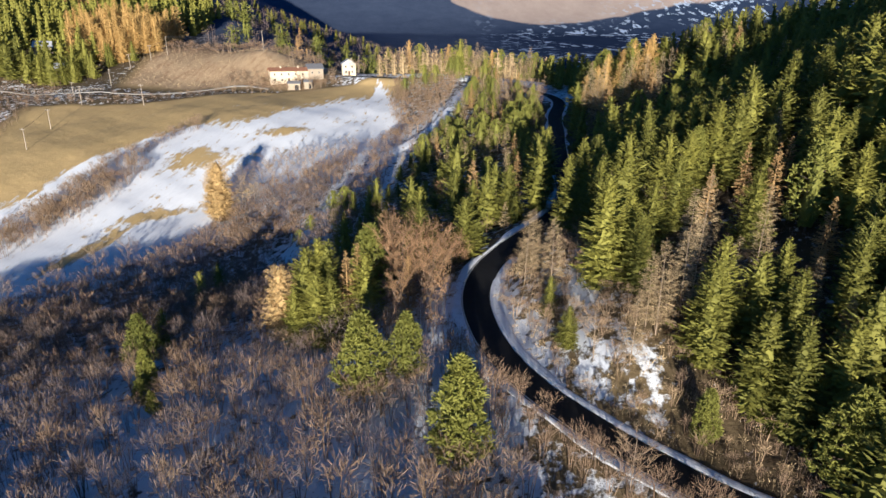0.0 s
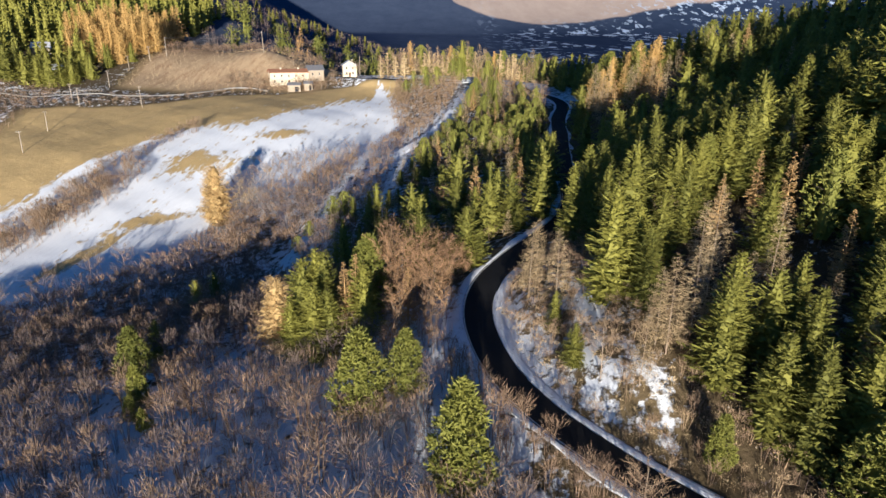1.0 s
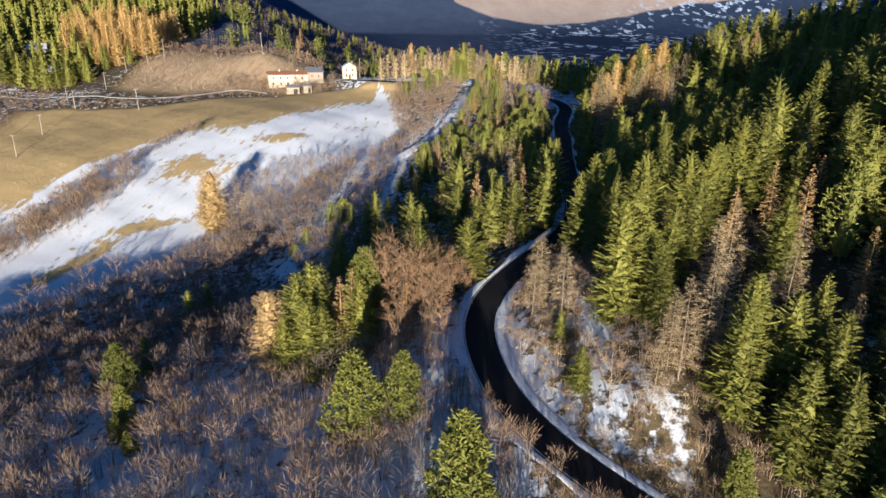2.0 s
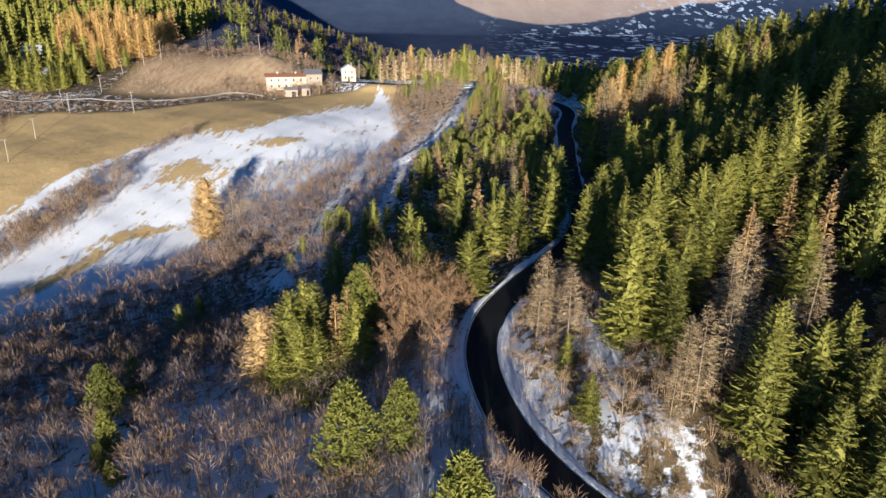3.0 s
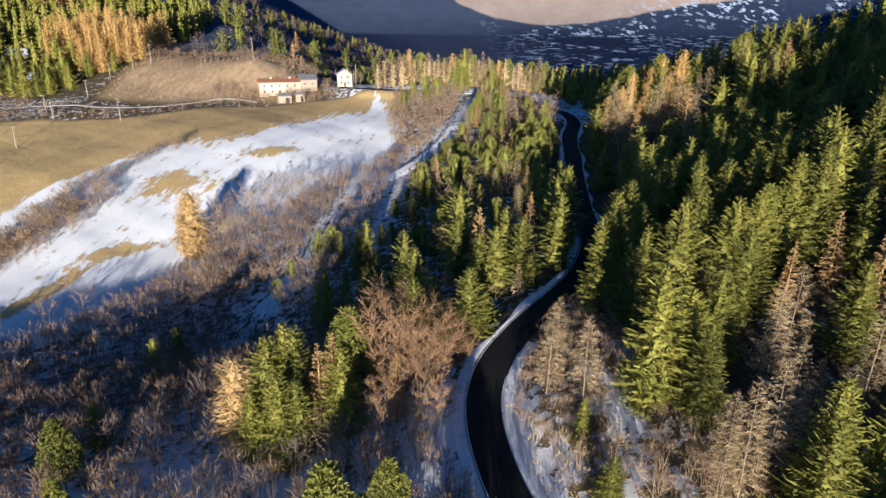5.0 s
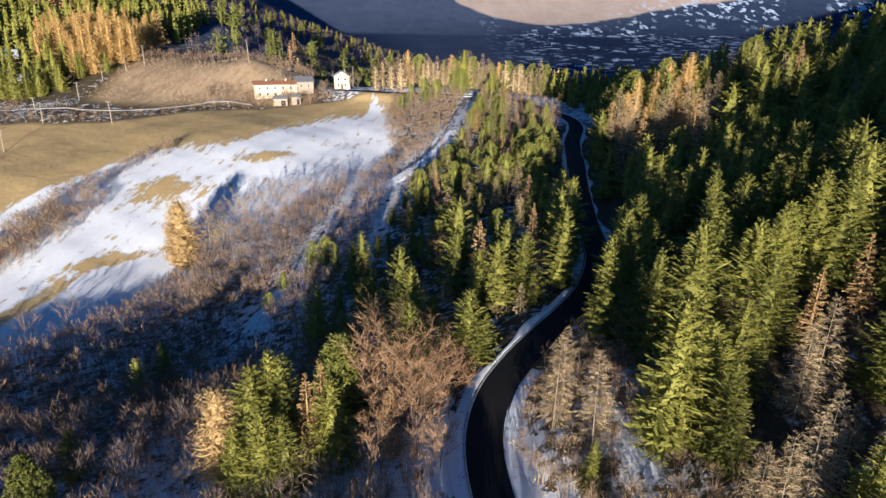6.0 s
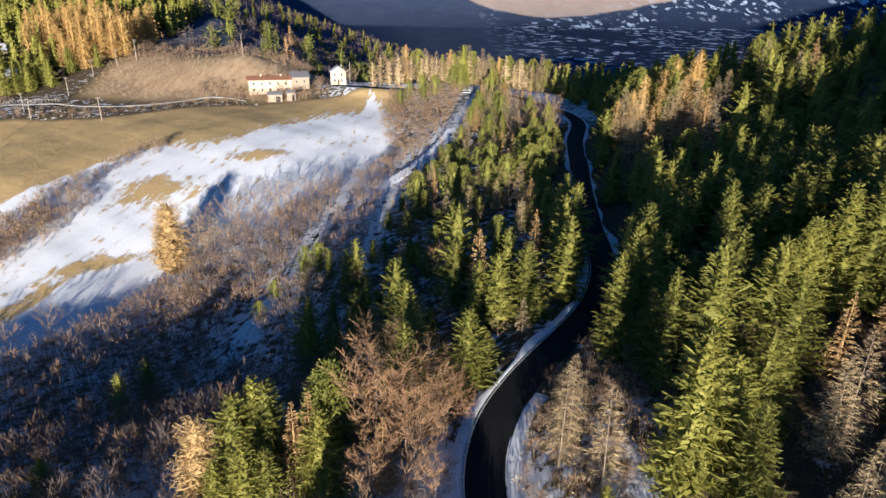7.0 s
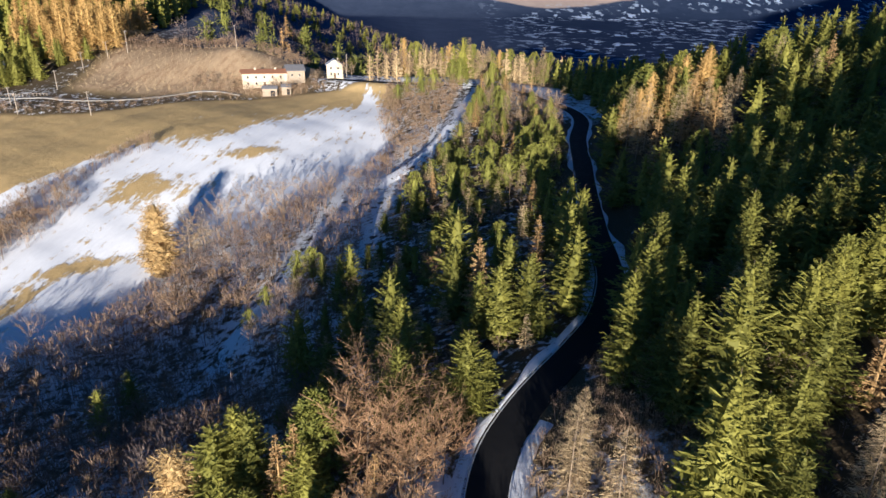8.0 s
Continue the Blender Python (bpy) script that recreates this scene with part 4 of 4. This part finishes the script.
for x, y in grid(-4, 44, 214, 292, 5.2, 3.0, lambda x, y: clear_of_road(x, y, 6) and np.interp(y, [214, 240, 262, 292], [2, 8, 12, 18]) < x < np.interp(y, [214, 240, 252, 267, 280, 292], [36, 41, 38, 30, 24, 10])):
    key = pl.choice(["pine_mid", "pine_mid", "larch_bare", "larch_rust", "broad_pale", "fir_mid"])
    plant(key, x, y, pl.uniform(5.5, 9.5), group="trees on the upper spur")
head = [(x, 296 + 0.25 * max(0, x) + pl.uniform(2, 24)) for x in np.arange(-30, 62, 1.1)]
scatter("head_larches", "tan larches in the row at the head of the valley", "forest", larch_far, "larch_bare", sized(head[::2], 9, 14, 10, 1.2))
scatter("head_trees", "leafless pale trees at the head of the valley", "forest", bare_small, "twig_pale", sized(head[1::2], 8, 13, 8, 1.0))
# the wood at the far side of the meadow
wood = grid(-310, -146, 288, 440, 6.0, 0, lambda x, y: y > np.interp(x, [-310, -215, -190, -165, -150], [292, 292, 298, 300, 318]) and y < 440 and x < np.interp(y, [300, 318, 330, 440], [-160, -150, -136, -130]) and not (-209 < x < -191 and 316 < y < 332))
gold = [p for p in wood if ellipse(p[0], p[1], -165, 340, 30, 24) + 0.75 * ellipse(p[0], p[1], -262, 345, 24, 22) + 0.7 * ellipse(p[0], p[1], -215, 400, 18, 22) > 0.40 + 0.22 * math.sin(p[0] * 3.1 + p[1] * 1.7)]
green = [p for p in wood if p not in set(gold)]
for x, y in gold:
    if y < 362 and x > -200:
        plant("larch_gold", x, y, pl.uniform(15, 21), group="larches above the meadow")
scatter("larch_wood", "golden orange larches in a wood above the meadow", "forest", larch_far, "larch_pale", sized([p for p in gold if not (p[1] < 362 and p[0] > -200)], 13, 19, 10, 1.25))
front = [p for p in green if p[1] < np.interp(p[0], [-310, -215, -190, -165, -150], [292, 292, 298, 300, 318]) + 13 and p[0] > -240]
for x, y in front:
    plant("fir_back", x, y, pl.uniform(10, 16), label="dark green fir at the edge of the wood above the meadow", group="firs above the meadow")
for x, y, h in ((-205, 295, 15), (-199, 293.5, 17), (-191, 293, 16), (-185.5, 294, 14), (-180, 294, 17), (-176, 296, 13), (-172, 298, 12)):
    plant("fir_mid", x, y, h, label="broad dark green fir beside the lane", group="firs above the meadow")
scatter("fir_wood", "dark green firs in a wood above the meadow", "forest", fir_far, "fir", sized([p for p in green if p not in set(front)], 12, 18, 10, 1.1))
# the slope beyond the houses
beyond = grid(-420, 120, 340, 760, 9.5, 0, lambda x, y: y > 342 + 0.1 * abs(x + 60) and x < 60 + 0.1 * (y - 350) + 40 and not (x < -134 and y < 440) and x > -0.8 * y)
scatter("slope_bare_wood", "leafless grey-brown wood on the far slope", "forest", tuft, "twig_grey", sized([p for k, p in enumerate(beyond) if k % 10 > 1], 6, 11, 4, 0.95))
scatter("slope_pines", "green pines scattered on the far slope", "forest", pine_far, "pine", sized([p for k, p in enumerate(beyond) if k % 10 == 0 or k % 10 == 1 and p[1] < 470], 9, 15, 8, 1.1))
remote = grid(-760, 40, 760, 1150, 21, 0, lambda x, y: x < 60 + 0.1 * (y - 800) and x > -0.75 * y)
speck = [merged(*conifer(random.Random(240 + k), 10, 2.6, 2.2, 5, 0, 6.0, 0.1, 0.05, 0.6)) for k in range(3)]
scatter("remote_wood", "dark wood covering the distant slope", "forest", speck, "fir", sized([p for k, p in enumerate(remote) if k % 3 == 0], 9, 15, 10, 1.6))
scatter("remote_bare_wood", "leafless wood covering the distant slope", "forest", tuft, "twig_grey", sized([p for k, p in enumerate(remote) if k % 3], 9, 13, 4, 1.2))
scatter("slope_larches", "orange larches scattered on the far slope", "forest", larch_far, "larch_pale", sized([p for k, p in enumerate(beyond) if k % 40 == 4 or ellipse(p[0], p[1], -105, 505, 26, 16) > 0.5], 9, 14, 10, 1.3))

# unseen firs added behind the view, on the near side of the gully, to shade it
below = grid(-50, 14, 8, 40, 6.5, 0, lambda x, y: clear_of_road(x, y, 6))
scatter("near_forest", "unseen dark green firs added to shade the gully", "forest", fir_far, "fir", sized(below, 4, 6, 10, 1.3))

# ---------------------------------------------------------------- thickets
coarse = [shrub(random.Random(300 + k), 4.0, 3, 95, 0.06) for k in range(8)]
brush = [shrub(random.Random(k), 4.0, 5, 210, 0.037) for k in range(8)]


def in_gully(x, y):
    return clear_of_road(x, y, 4.2) and y < field_low(x) + 1.5 and x < np.interp(y, [30, 60, 75, 90, 96, 110, 200, 230], [16, 7, 1, -1, -2, -18, -16, -12]) and abs(x) < 26 + 0.82 * y


gully = grid(-150, 20, 22, 232, 2.65, 1.2, in_gully)
gully += grid(-120, -24, 98, 178, 3.6, 1.0, in_gully)
shade = {p: wobble(np.array([p[0]]), np.array([p[1]]), 6.5, 3)[0] + pl.uniform(-0.5, 0.5) for p in gully}
keep = [p for p in gully if pl.random() < 0.80 and not (-44 < p[0] < -33 and 132 < p[1] < 152)]
for shapes, part_of, word in ((brush, [p for p in keep if p[1] < 118], "thicket"), (coarse, [p for p in keep if p[1] >= 118], "undergrowth")):
    scatter("russet_" + word, "leafless russet-brown %s on the snowy slope" % word, "thicket", shapes, "twig", sized([p for p in part_of if shade[p] > 0.0], 3.4, 6.8, 4, 1.15))
    scatter("grey_" + word, "leafless grey %s on the snowy slope" % word, "thicket", shapes, "twig_grey", sized([p for p in part_of if -0.62 < shade[p] <= 0.0], 3.4, 6.8, 4, 1.15))
    scatter("pale_" + word, "leafless pale tan %s on the snowy slope" % word, "thicket", shapes, "twig_pale", sized([p for p in part_of if shade[p] <= -0.62], 2.8, 5.4, 4, 1.1))


bank_spots = grid(8, 46, 36, 118, 2.0, 0.8, lambda x, y: clear_of_road(x, y, 3.6) and x > np.interp(y, [40, 52, 64, 80, 90, 100, 118], [36, 22, 12, 6, 6, 10, 22]) and x < 30 + 14 * (y < 62) and (ellipse(x, y, 19.6, 78, 2.0, 6) + ellipse(x, y, 18, 66.5, 1.8, 3.5) + ellipse(x, y, 24.4, 61, 2.6, 3) + ellipse(x, y, 11.5, 73, 1.6, 6, 15)) < 0.45)
scatter("bank_thicket", "tan leafless bushes on the bank above the road", "thicket", brush, "twig_pale", sized(bank_spots[::2], 1.6, 3.6, 4, 1.2))
scatter("bank_brush", "russet leafless brush on the bank above the road", "thicket", brush, "twig", sized(bank_spots[1::2], 1.6, 3.4, 4, 1.2))
grass = grid(9, 44, 36, 116, 1.5, 0, lambda x, y: clear_of_road(x, y, 3.4) and x > np.interp(y, [40, 52, 64, 80, 90, 100, 118], [36, 22, 12, 6, 6, 10, 22]) and x < 30 + 14 * (y < 62))
scatter("bank_grass", "dry tan grass and bramble on the bank", "grass", low_tuft, "larch_bare", sized(grass, 0.7, 1.7, 1, 1.2))
under = grid(28, 66, 46, 192, 2.5, 0, lambda x, y: clear_of_road(x, y, 4))
scatter("hill_undergrowth", "low brown undergrowth beneath the firs", "undergrowth", low_tuft, "twig_grey", sized(under, 0.9, 2.0, 1, 1.4))
roadside = grid(-4, 40, 38, 74, 1.7, 0.5, lambda x, y: 2.9 < np.hypot(ROAD_LINE[:, 0] - x, ROAD_LINE[:, 1] - y).min() < 7 and x < np.interp(y, [44, 52, 64, 74], [32, 20, 11, 7]))
scatter("roadside_brush", "russet leafless brush beside the road", "thicket", brush, "twig", sized(roadside, 2.4, 4.2, 4, 1.1))
# along the meadow
for x, y, h in ((-62, 186, 12), (-57, 191, 11), (-53, 189, 12.5), (-49, 193, 11.5), (-44, 196, 11), (-40, 192, 12), (-36, 199, 9), (-30, 203, 8.5), (-33, 196, 9.5), (-93, 136, 9), (-88, 146, 9), (-82, 152, 8.5), (-99, 128, 9)):
    plant("broad_pale", x, y, h, label="leafless pale tree at the meadow's lower edge", group="trees along the meadow")
for x, y, h in ((-84, 288, 6), (-66, 290, 8), (-60, 288.5, 6.5), (-56, 290, 6), (-52, 299, 6), (-41, 301, 8), (-38, 304, 7), (-92, 290, 7), (-97, 287, 6.5), (-72, 309, 10), (-66, 311, 11), (-61, 313, 9), (-101, 291, 6)):
    plant("broad_pale", x, y, h, label="leafless pale tree beside the farm buildings", group="trees round the farm")
edge = [(x + pl.uniform(-2.5, 2.5), float(field_low(x)) - pl.uniform(0.5, 6)) for x in np.arange(-112, -12, 1.5)]
scatter("edge_trees", "leafless tan trees along the meadow's lower edge", "thicket", bare_small, "twig_pale", sized(edge, 3.5, 7.0, 8))
hedge = [(x + pl.uniform(-w, w), y + pl.uniform(-w, w)) for x, y, _ in hedge_line for w in (7.5 if y < 203 else 1.6,) for _ in range(11 if y < 203 else 2)]
scatter("meadow_hedge", "brown leafless hedge across the meadow", "hedge", coarse, "twig_pale", sized(hedge[::2], 2.5, 6.5, 4, 1.15))
scatter("meadow_scrub", "dark leafless scrub across the meadow", "hedge", coarse, "twig", sized(hedge[1::2], 2.0, 5.5, 4))
lane_scrub = grid(-178, -64, 258, 300, 2.6, 0, lambda x, y: field_top(x) < y < field_top(x) + (8 if x < -120 or x > -90 else 7) and np.hypot(LANE_LINE[:, 0] - x, LANE_LINE[:, 1] - y).min() > 2.2)
scatter("lane_hedge", "brown leafless scrub below the lane and houses", "hedge", coarse, "twig", sized(lane_scrub[::2], 1.2, 2.8, 4, 1.3))
scatter("lane_bushes", "pale tan bushes below the lane and houses", "hedge", coarse, "twig_pale", sized(lane_scrub[1::2] + [(x, y) for x, y in grid(-100, -46, 290, 300, 2.2, 0, lambda x, y: y > field_top(x) + 1)], 1.4, 4.0, 4, 1.3))
west = grid(-240, -164, 190, 294, 3.2, 0, lambda x, y: x < -160 - 0.12 * (y - 190))
scatter("west_scrub", "leafless brown scrub beside the meadow", "hedge", tuft, "twig", sized(west, 2.0, 4.5, 4, 1.3))
copse = grid(-30, 12, 226, 286, 2.5, 0, lambda x, y: np.interp(y, [226, 240, 262, 286], [-12, -19, -23, -22]) < x < np.interp(y, [226, 240, 262, 286], [-6, 0, 4, 8]))
scatter("copse", "pale leafless copse between meadow and track", "thicket", coarse, "twig_pale", sized(copse, 3.5, 6.0, 4))
bank_tufts = grid(-150, -70, 290, 334, 2.2, 0, lambda x, y: np.hypot(LANE_LINE[:, 0] - x, LANE_LINE[:, 1] - y).min() > 3)
scatter("bank_tufts", "tan dry brushwood on the bank above the lane", "thicket", low_tuft, "larch_bare", sized(bank_tufts, 0.6, 1.4, 1, 1.2))
crest = grid(-140, -60, 326, 340, 3.2)
scatter("crest_scrub", "leafless scrub along the crest of the bank", "hedge", coarse, "twig", sized(crest, 3, 5.5, 4, 1.2))

# ---------------------------------------------------------------- houses
def part(name, verts, faces, mat, parent, label=""):
    me = bpy.data.meshes.new(name)
    me.from_pydata([tuple(map(float, v)) for v in verts], [], faces)
    me.materials.append(MAT[mat])
    return child(name, me, parent, label)


def box(name, x0, x1, y0, y1, z0, z1, mat, parent, label=""):
    v = [(x, y, z) for z in (z0, z1) for y in (y0, y1) for x in (x0, x1)]
    return part(name, v, [(0, 2, 3, 1), (4, 5, 7, 6), (0, 1, 5, 4), (2, 6, 7, 3), (0, 4, 6, 2), (1, 3, 7, 5)], mat, parent, label)


def gable_body(name, w, d, h, rise, mat, parent, label="", along=True):
    """Walls with gables; the ridge runs along x, or along y."""
    if along:
        v = [(0, 0, -2), (w, 0, -2), (w, d, -2), (0, d, -2), (0, 0, h), (w, 0, h), (w, d, h), (0, d, h), (0, d / 2, h + rise), (w, d / 2, h + rise)]
        f = [(0, 1, 5, 4), (1, 2, 6, 9, 5), (2, 3, 7, 6), (3, 0, 4, 8, 7), (0, 3, 2, 1), (4, 5, 9, 8), (6, 7, 8, 9)]
    else:
        v = [(0, 0, -2), (w, 0, -2), (w, d, -2), (0, d, -2), (0, 0, h), (w, 0, h), (w, d, h), (0, d, h), (w / 2, 0, h + rise), (w / 2, d, h + rise)]
        f = [(0, 1, 5, 8, 4), (1, 2, 6, 5), (2, 3, 7, 9, 6), (3, 0, 4, 7), (0, 3, 2, 1), (4, 8, 9, 7), (5, 6, 9, 8)]
    return part(name, v, f, mat, parent, label)


def gable_roof(w, d, h, rise, mat, parent, label="", along=True, x0=0.0, y0=0.0, over=0.45, thick=0.18):
    """Two roof slabs with overhang."""
    span = d if along else w
    length = w if along else d
    half = span / 2
    k = rise / half
    for side in (0, 1):
        e = -over if side == 0 else span + over
        ez = h - k * over + 0.12
        pts = []
        for a in (-over, length + over):
            for s, z in ((e, ez), (half, h + rise + 0.12)):
                for dz in (0, thick):
                    q = (a, s, z + dz) if along else (s, a, z + dz)
                    pts.append((q[0] + x0, q[1] + y0, q[2]))
        part("roof", pts, [(0, 4, 6, 2), (1, 3, 7, 5), (0, 1, 5, 4), (2, 6, 7, 3), (0, 2, 3, 1), (4, 5, 7, 6)], mat, parent, label)


def window(x, z, parent, w=0.9, h=1.2, y=0.0):
    """A recessed-looking window on the front wall: sill, frame and dark pane."""
    win = box("window", x - w / 2, x + w / 2, y - 0.05, y + 0.02, z, z + h, "frame", parent)
    box("pane", x - w / 2 + 0.1, x + w / 2 - 0.1, y - 0.056, y - 0.04, z + 0.1, z + h - 0.1, "pane", win)
    box("sill", x - w / 2 - 0.1, x + w / 2 + 0.1, y - 0.14, y - 0.05, z - 0.08, z, "stone", win)


def place(name, label, x, y, turn, lift=0.0):
    ob = new(name)
    ob.matrix_basis = pose(x, y, ground_at(x, y) + lift, 0, 0, turn)
    return tagged(ob, label, "house")


def long_farmhouse():
    base = place("farmhouse", "long cream farmhouse with terracotta and grey roofs", -80, 294.5, 22, 0.6)
    gable_body("wall", 17.5, 7.5, 5.2, 1.3, "plaster", base)
    gable_roof(17.5, 7.5, 5.2, 1.3, "terracotta", base, "terracotta tiled roof")
    tall = part("tall_wing", [(17.5, -0.4, -2), (24.5, -0.4, -2), (24.5, 7.6, -2), (17.5, 7.6, -2), (17.5, -0.4, 6.2), (24.5, -0.4, 6.2), (24.5, 7.6, 6.2), (17.5, 7.6, 6.2), (17.5, 3.6, 8), (24.5, 3.6, 8)],
                [(0, 1, 5, 4), (1, 2, 6, 9, 5), (2, 3, 7, 6), (3, 0, 4, 8, 7), (4, 5, 9, 8), (6, 7, 8, 9)], "stone_wall", base, "taller ochre stone wing")
    gable_roof(7, 8, 6.2, 1.9, "slate", base, "weathered grey roof", True, 17.5, -0.4)
    for x in (2.0, 5.2, 8.4, 11.6, 14.8):
        window(x, 3.4, base, 0.8, 1.0)
        if x != 8.4:
            window(x, 0.9, base, 0.85, 1.1)
    for x in (19.3, 22.4):
        window(x, 4.0, tall, 0.8, 1.1, -0.4)
    door = box("door", 7.9, 8.9, -0.06, 0.02, -0.1, 2.0, "wood", base, "brown wooden door")
    box("step", 7.7, 9.1, -0.5, -0.02, -0.6, -0.1, "stone", base)
    for x in (5.0, 13.0):
        chim = box("chimney", x, x + 0.6, 3.0, 3.6, 5.9, 7.3, "plaster", base)
        box("cap", x - 0.08, x + 0.68, 2.92, 3.68, 7.3, 7.42, "slate", chim)


def small_house():
    base = place("cottage", "small cream gabled cottage with a pale grey roof", -48.6, 306.5, 12, 0.3)
    gable_body("wall", 6.4, 8, 4.9, 2.0, "plaster", base, "", False)
    gable_roof(6.4, 8, 4.9, 2.0, "slate_pale", base, "pale grey frosted roof", False)
    for x in (1.7, 4.6):
        window(x, 3.2, base, 0.8, 1.1)
        window(x, 0.8, base, 0.8, 1.2)
    box("door", 2.75, 3.65, -0.06, 0.02, -0.3, 1.8, "wood", base, "brown wooden door")
    chim = box("chimney", 4.4, 5.0, 5, 5.6, 5.6, 7.4, "stone_wall", base)
    box("cap", 4.3, 5.1, 4.9, 5.7, 7.4, 7.5, "slate", chim)


def shed(x, y, turn, w, d, h, label):
    base = place("shed", label, x, y, turn, 0.3)
    gable_body("wall", w, d, h, 0.9, "stone_wall", base)
    gable_roof(w, d, h, 0.9, "slate", base, "grey sheet roof", True, 0, 0, 0.3, 0.1)
    # a solid dark panel: the opening's inner shade is put into its colour
    box("doorway", w * 0.55, w * 0.85, -0.05, 0.03, -0.2, h * 0.75, "pane", base, "dark panel standing in for the shade inside the opening")


def wood_house(x, y, turn, label):
    base = place("chalet", label, x, y, turn, 0.3)
    gable_body("wall", 9, 8, 4.2, 2.4, "stone_wall", base)
    gable_roof(9, 8, 4.2, 2.4, "slate_pale", base, "frosted grey roof", True, 0, 0, 0.7)
    for a in (2.0, 4.6, 7.0):
        window(a, 1.4, base, 0.9, 1.2)


MAT["plaster"] = plain("cream_plaster", (0.62, 0.50, 0.34), (0.74, 0.64, 0.48), 0.9, 0.9)
MAT["stone_wall"] = plain("ochre_stone_wall", (0.30, 0.23, 0.16), (0.50, 0.42, 0.31), 1.6, 0.9)
MAT["terracotta"] = plain("terracotta_tiles", (0.30, 0.12, 0.06), (0.46, 0.24, 0.14), 1.4, 0.85)
MAT["slate"] = plain("grey_roof", (0.14, 0.14, 0.15), (0.28, 0.27, 0.27), 1.2, 0.7)
MAT["slate_pale"] = plain("frosted_roof", (0.38, 0.38, 0.40), (0.62, 0.62, 0.64), 0.8, 0.7)
MAT["frame"] = plain("window_frame", (0.45, 0.40, 0.33), (0.6, 0.55, 0.47), 3, 0.6)
MAT["stone"] = plain("pale_stone", (0.35, 0.33, 0.30), (0.5, 0.47, 0.43), 3, 0.85)
MAT["pane"] = plain("dark_glass", (0.02, 0.022, 0.025), (0.04, 0.04, 0.045), 2, 0.12, 0.5)
MAT["wood"] = plain("brown_wood", (0.10, 0.06, 0.035), (0.18, 0.11, 0.07), 4, 0.7)
MAT["pole_wood"] = plain("grey_wood", (0.30, 0.25, 0.19), (0.46, 0.39, 0.31), 2, 0.85)
MAT["cable"] = plain("dark_cable", (0.05, 0.05, 0.05), (0.08, 0.08, 0.08), 2, 0.6)
MAT["ceramic"] = plain("white_ceramic", (0.6, 0.6, 0.58), (0.7, 0.7, 0.68), 3, 0.3)
long_farmhouse()
small_house()
shed(-70.5, 287.5, 10, 5.5, 3.5, 2.6, "low stone shed with a grey sheet roof")
shed(-63.5, 289.5, 14, 3.6, 3.2, 2.8, "small ruined stone shed with a grey roof")
wood_house(-204, 322, 20, "stone house with a frosted roof among the trees")
wood_house(-188, 300, 8, "low house with a pale roof beside the lane")
wood_house(-150, 640, 15, "distant house on the far slope")


# ---------------------------------------------------------------- poles and cables
def utility_pole(x, y, h, turn, arm=1.6):
    base = new("utility_pole")
    base.matrix_basis = pose(x, y, ground_at(x, y), pl.uniform(-1.5, 1.5), pl.uniform(-1.5, 1.5), turn)
    tagged(base, "weathered grey wooden utility pole", "utility pole", "poles along the meadow")
    s = Soup()
    s.tube([(0, 0, -1), (0, 0, h * 0.5), (0, 0, h)], [0.17, 0.15, 0.11], 8)
    child("pole", s.mesh("pole", "pole_wood"), base)
    if arm:
        box("crossarm", -arm / 2, arm / 2, -0.18, -0.09, h - 0.45, h - 0.33, "pole_wood", base)
        for k in (-0.45, 0, 0.45):
            t = Soup()
            t.tube([(k * arm, -0.13, h - 0.33), (k * arm, -0.13, h - 0.18), (k * arm, -0.13, h - 0.08)], [0.05, 0.07, 0.03], 6)
            child("insulator", t.mesh("insulator", "ceramic"), base)
    return (x, y, ground_at(x, y) + h - 0.1)


def cable(a, b, sag):
    s = Soup()
    pts = [np.array(a) * (1 - f) + np.array(b) * f - (0, 0, 4 * sag * f * (1 - f)) for f in np.linspace(0, 1, 11)]
    s.tube(pts, [0.03] * 11, 4)
    tagged(new("overhead_cable", s.mesh("overhead_cable", "cable")), "thin dark overhead cable between poles", "cable", "overhead cables")


tops = [utility_pole(*p) for p in ((-147.4, 217.6, 7.5, 10), (-150.3, 238.1, 7.5, 10), (-150.8, 262.5, 7.5, 10), (-125.6, 264, 8.5, 30), (-158.2, 270.9, 6.5, 10))]
for a, b in ((0, 1), (1, 2), (2, 4)):
    cable(tops[a], tops[b], 0.5)
line = [utility_pole(*p) for p in ((-150.3, 287.6, 7.5, 40), (-150.3, 308, 7, 40), (-144.4, 317.9, 7, 40), (-138.6, 324, 9, 60), (-88, 316, 9.5, 80), (-42, 316, 9, 90), (-5, 322, 9, 90))]
for a, b in ((0, 1), (1, 2), (2, 3), (3, 4), (4, 5), (5, 6)):
    cable(line[a], line[b], 0.8)
    cable((line[a][0], line[a][1], line[a][2] - 0.5), (line[b][0], line[b][1], line[b][2] - 0.5), 0.9)


def rail_fence():
    """Post-and-rail fence on the lane's upper side."""
    base = tagged(new("fence"), "low weathered post-and-rail fence beside the lane", "fence")
    pts = [(x, y + 2.2, ground_at(x, y + 2.2)) for x, y, _ in LANE_LINE[4:44:1]]
    for x, y, z in pts:
        box("post", x - 0.09, x + 0.09, y - 0.09, y + 0.09, z - 0.4, z + 1.0, "pole_wood", base)
    for (x, y, z), (u, v, w) in zip(pts, pts[1:]):
        s = Soup()
        s.tube([(x, y, z + 0.8), (u, v, w + 0.8)], [0.06, 0.06], 4)
        child("rail", s.mesh("rail", "pole_wood"), base)


rail_fence()
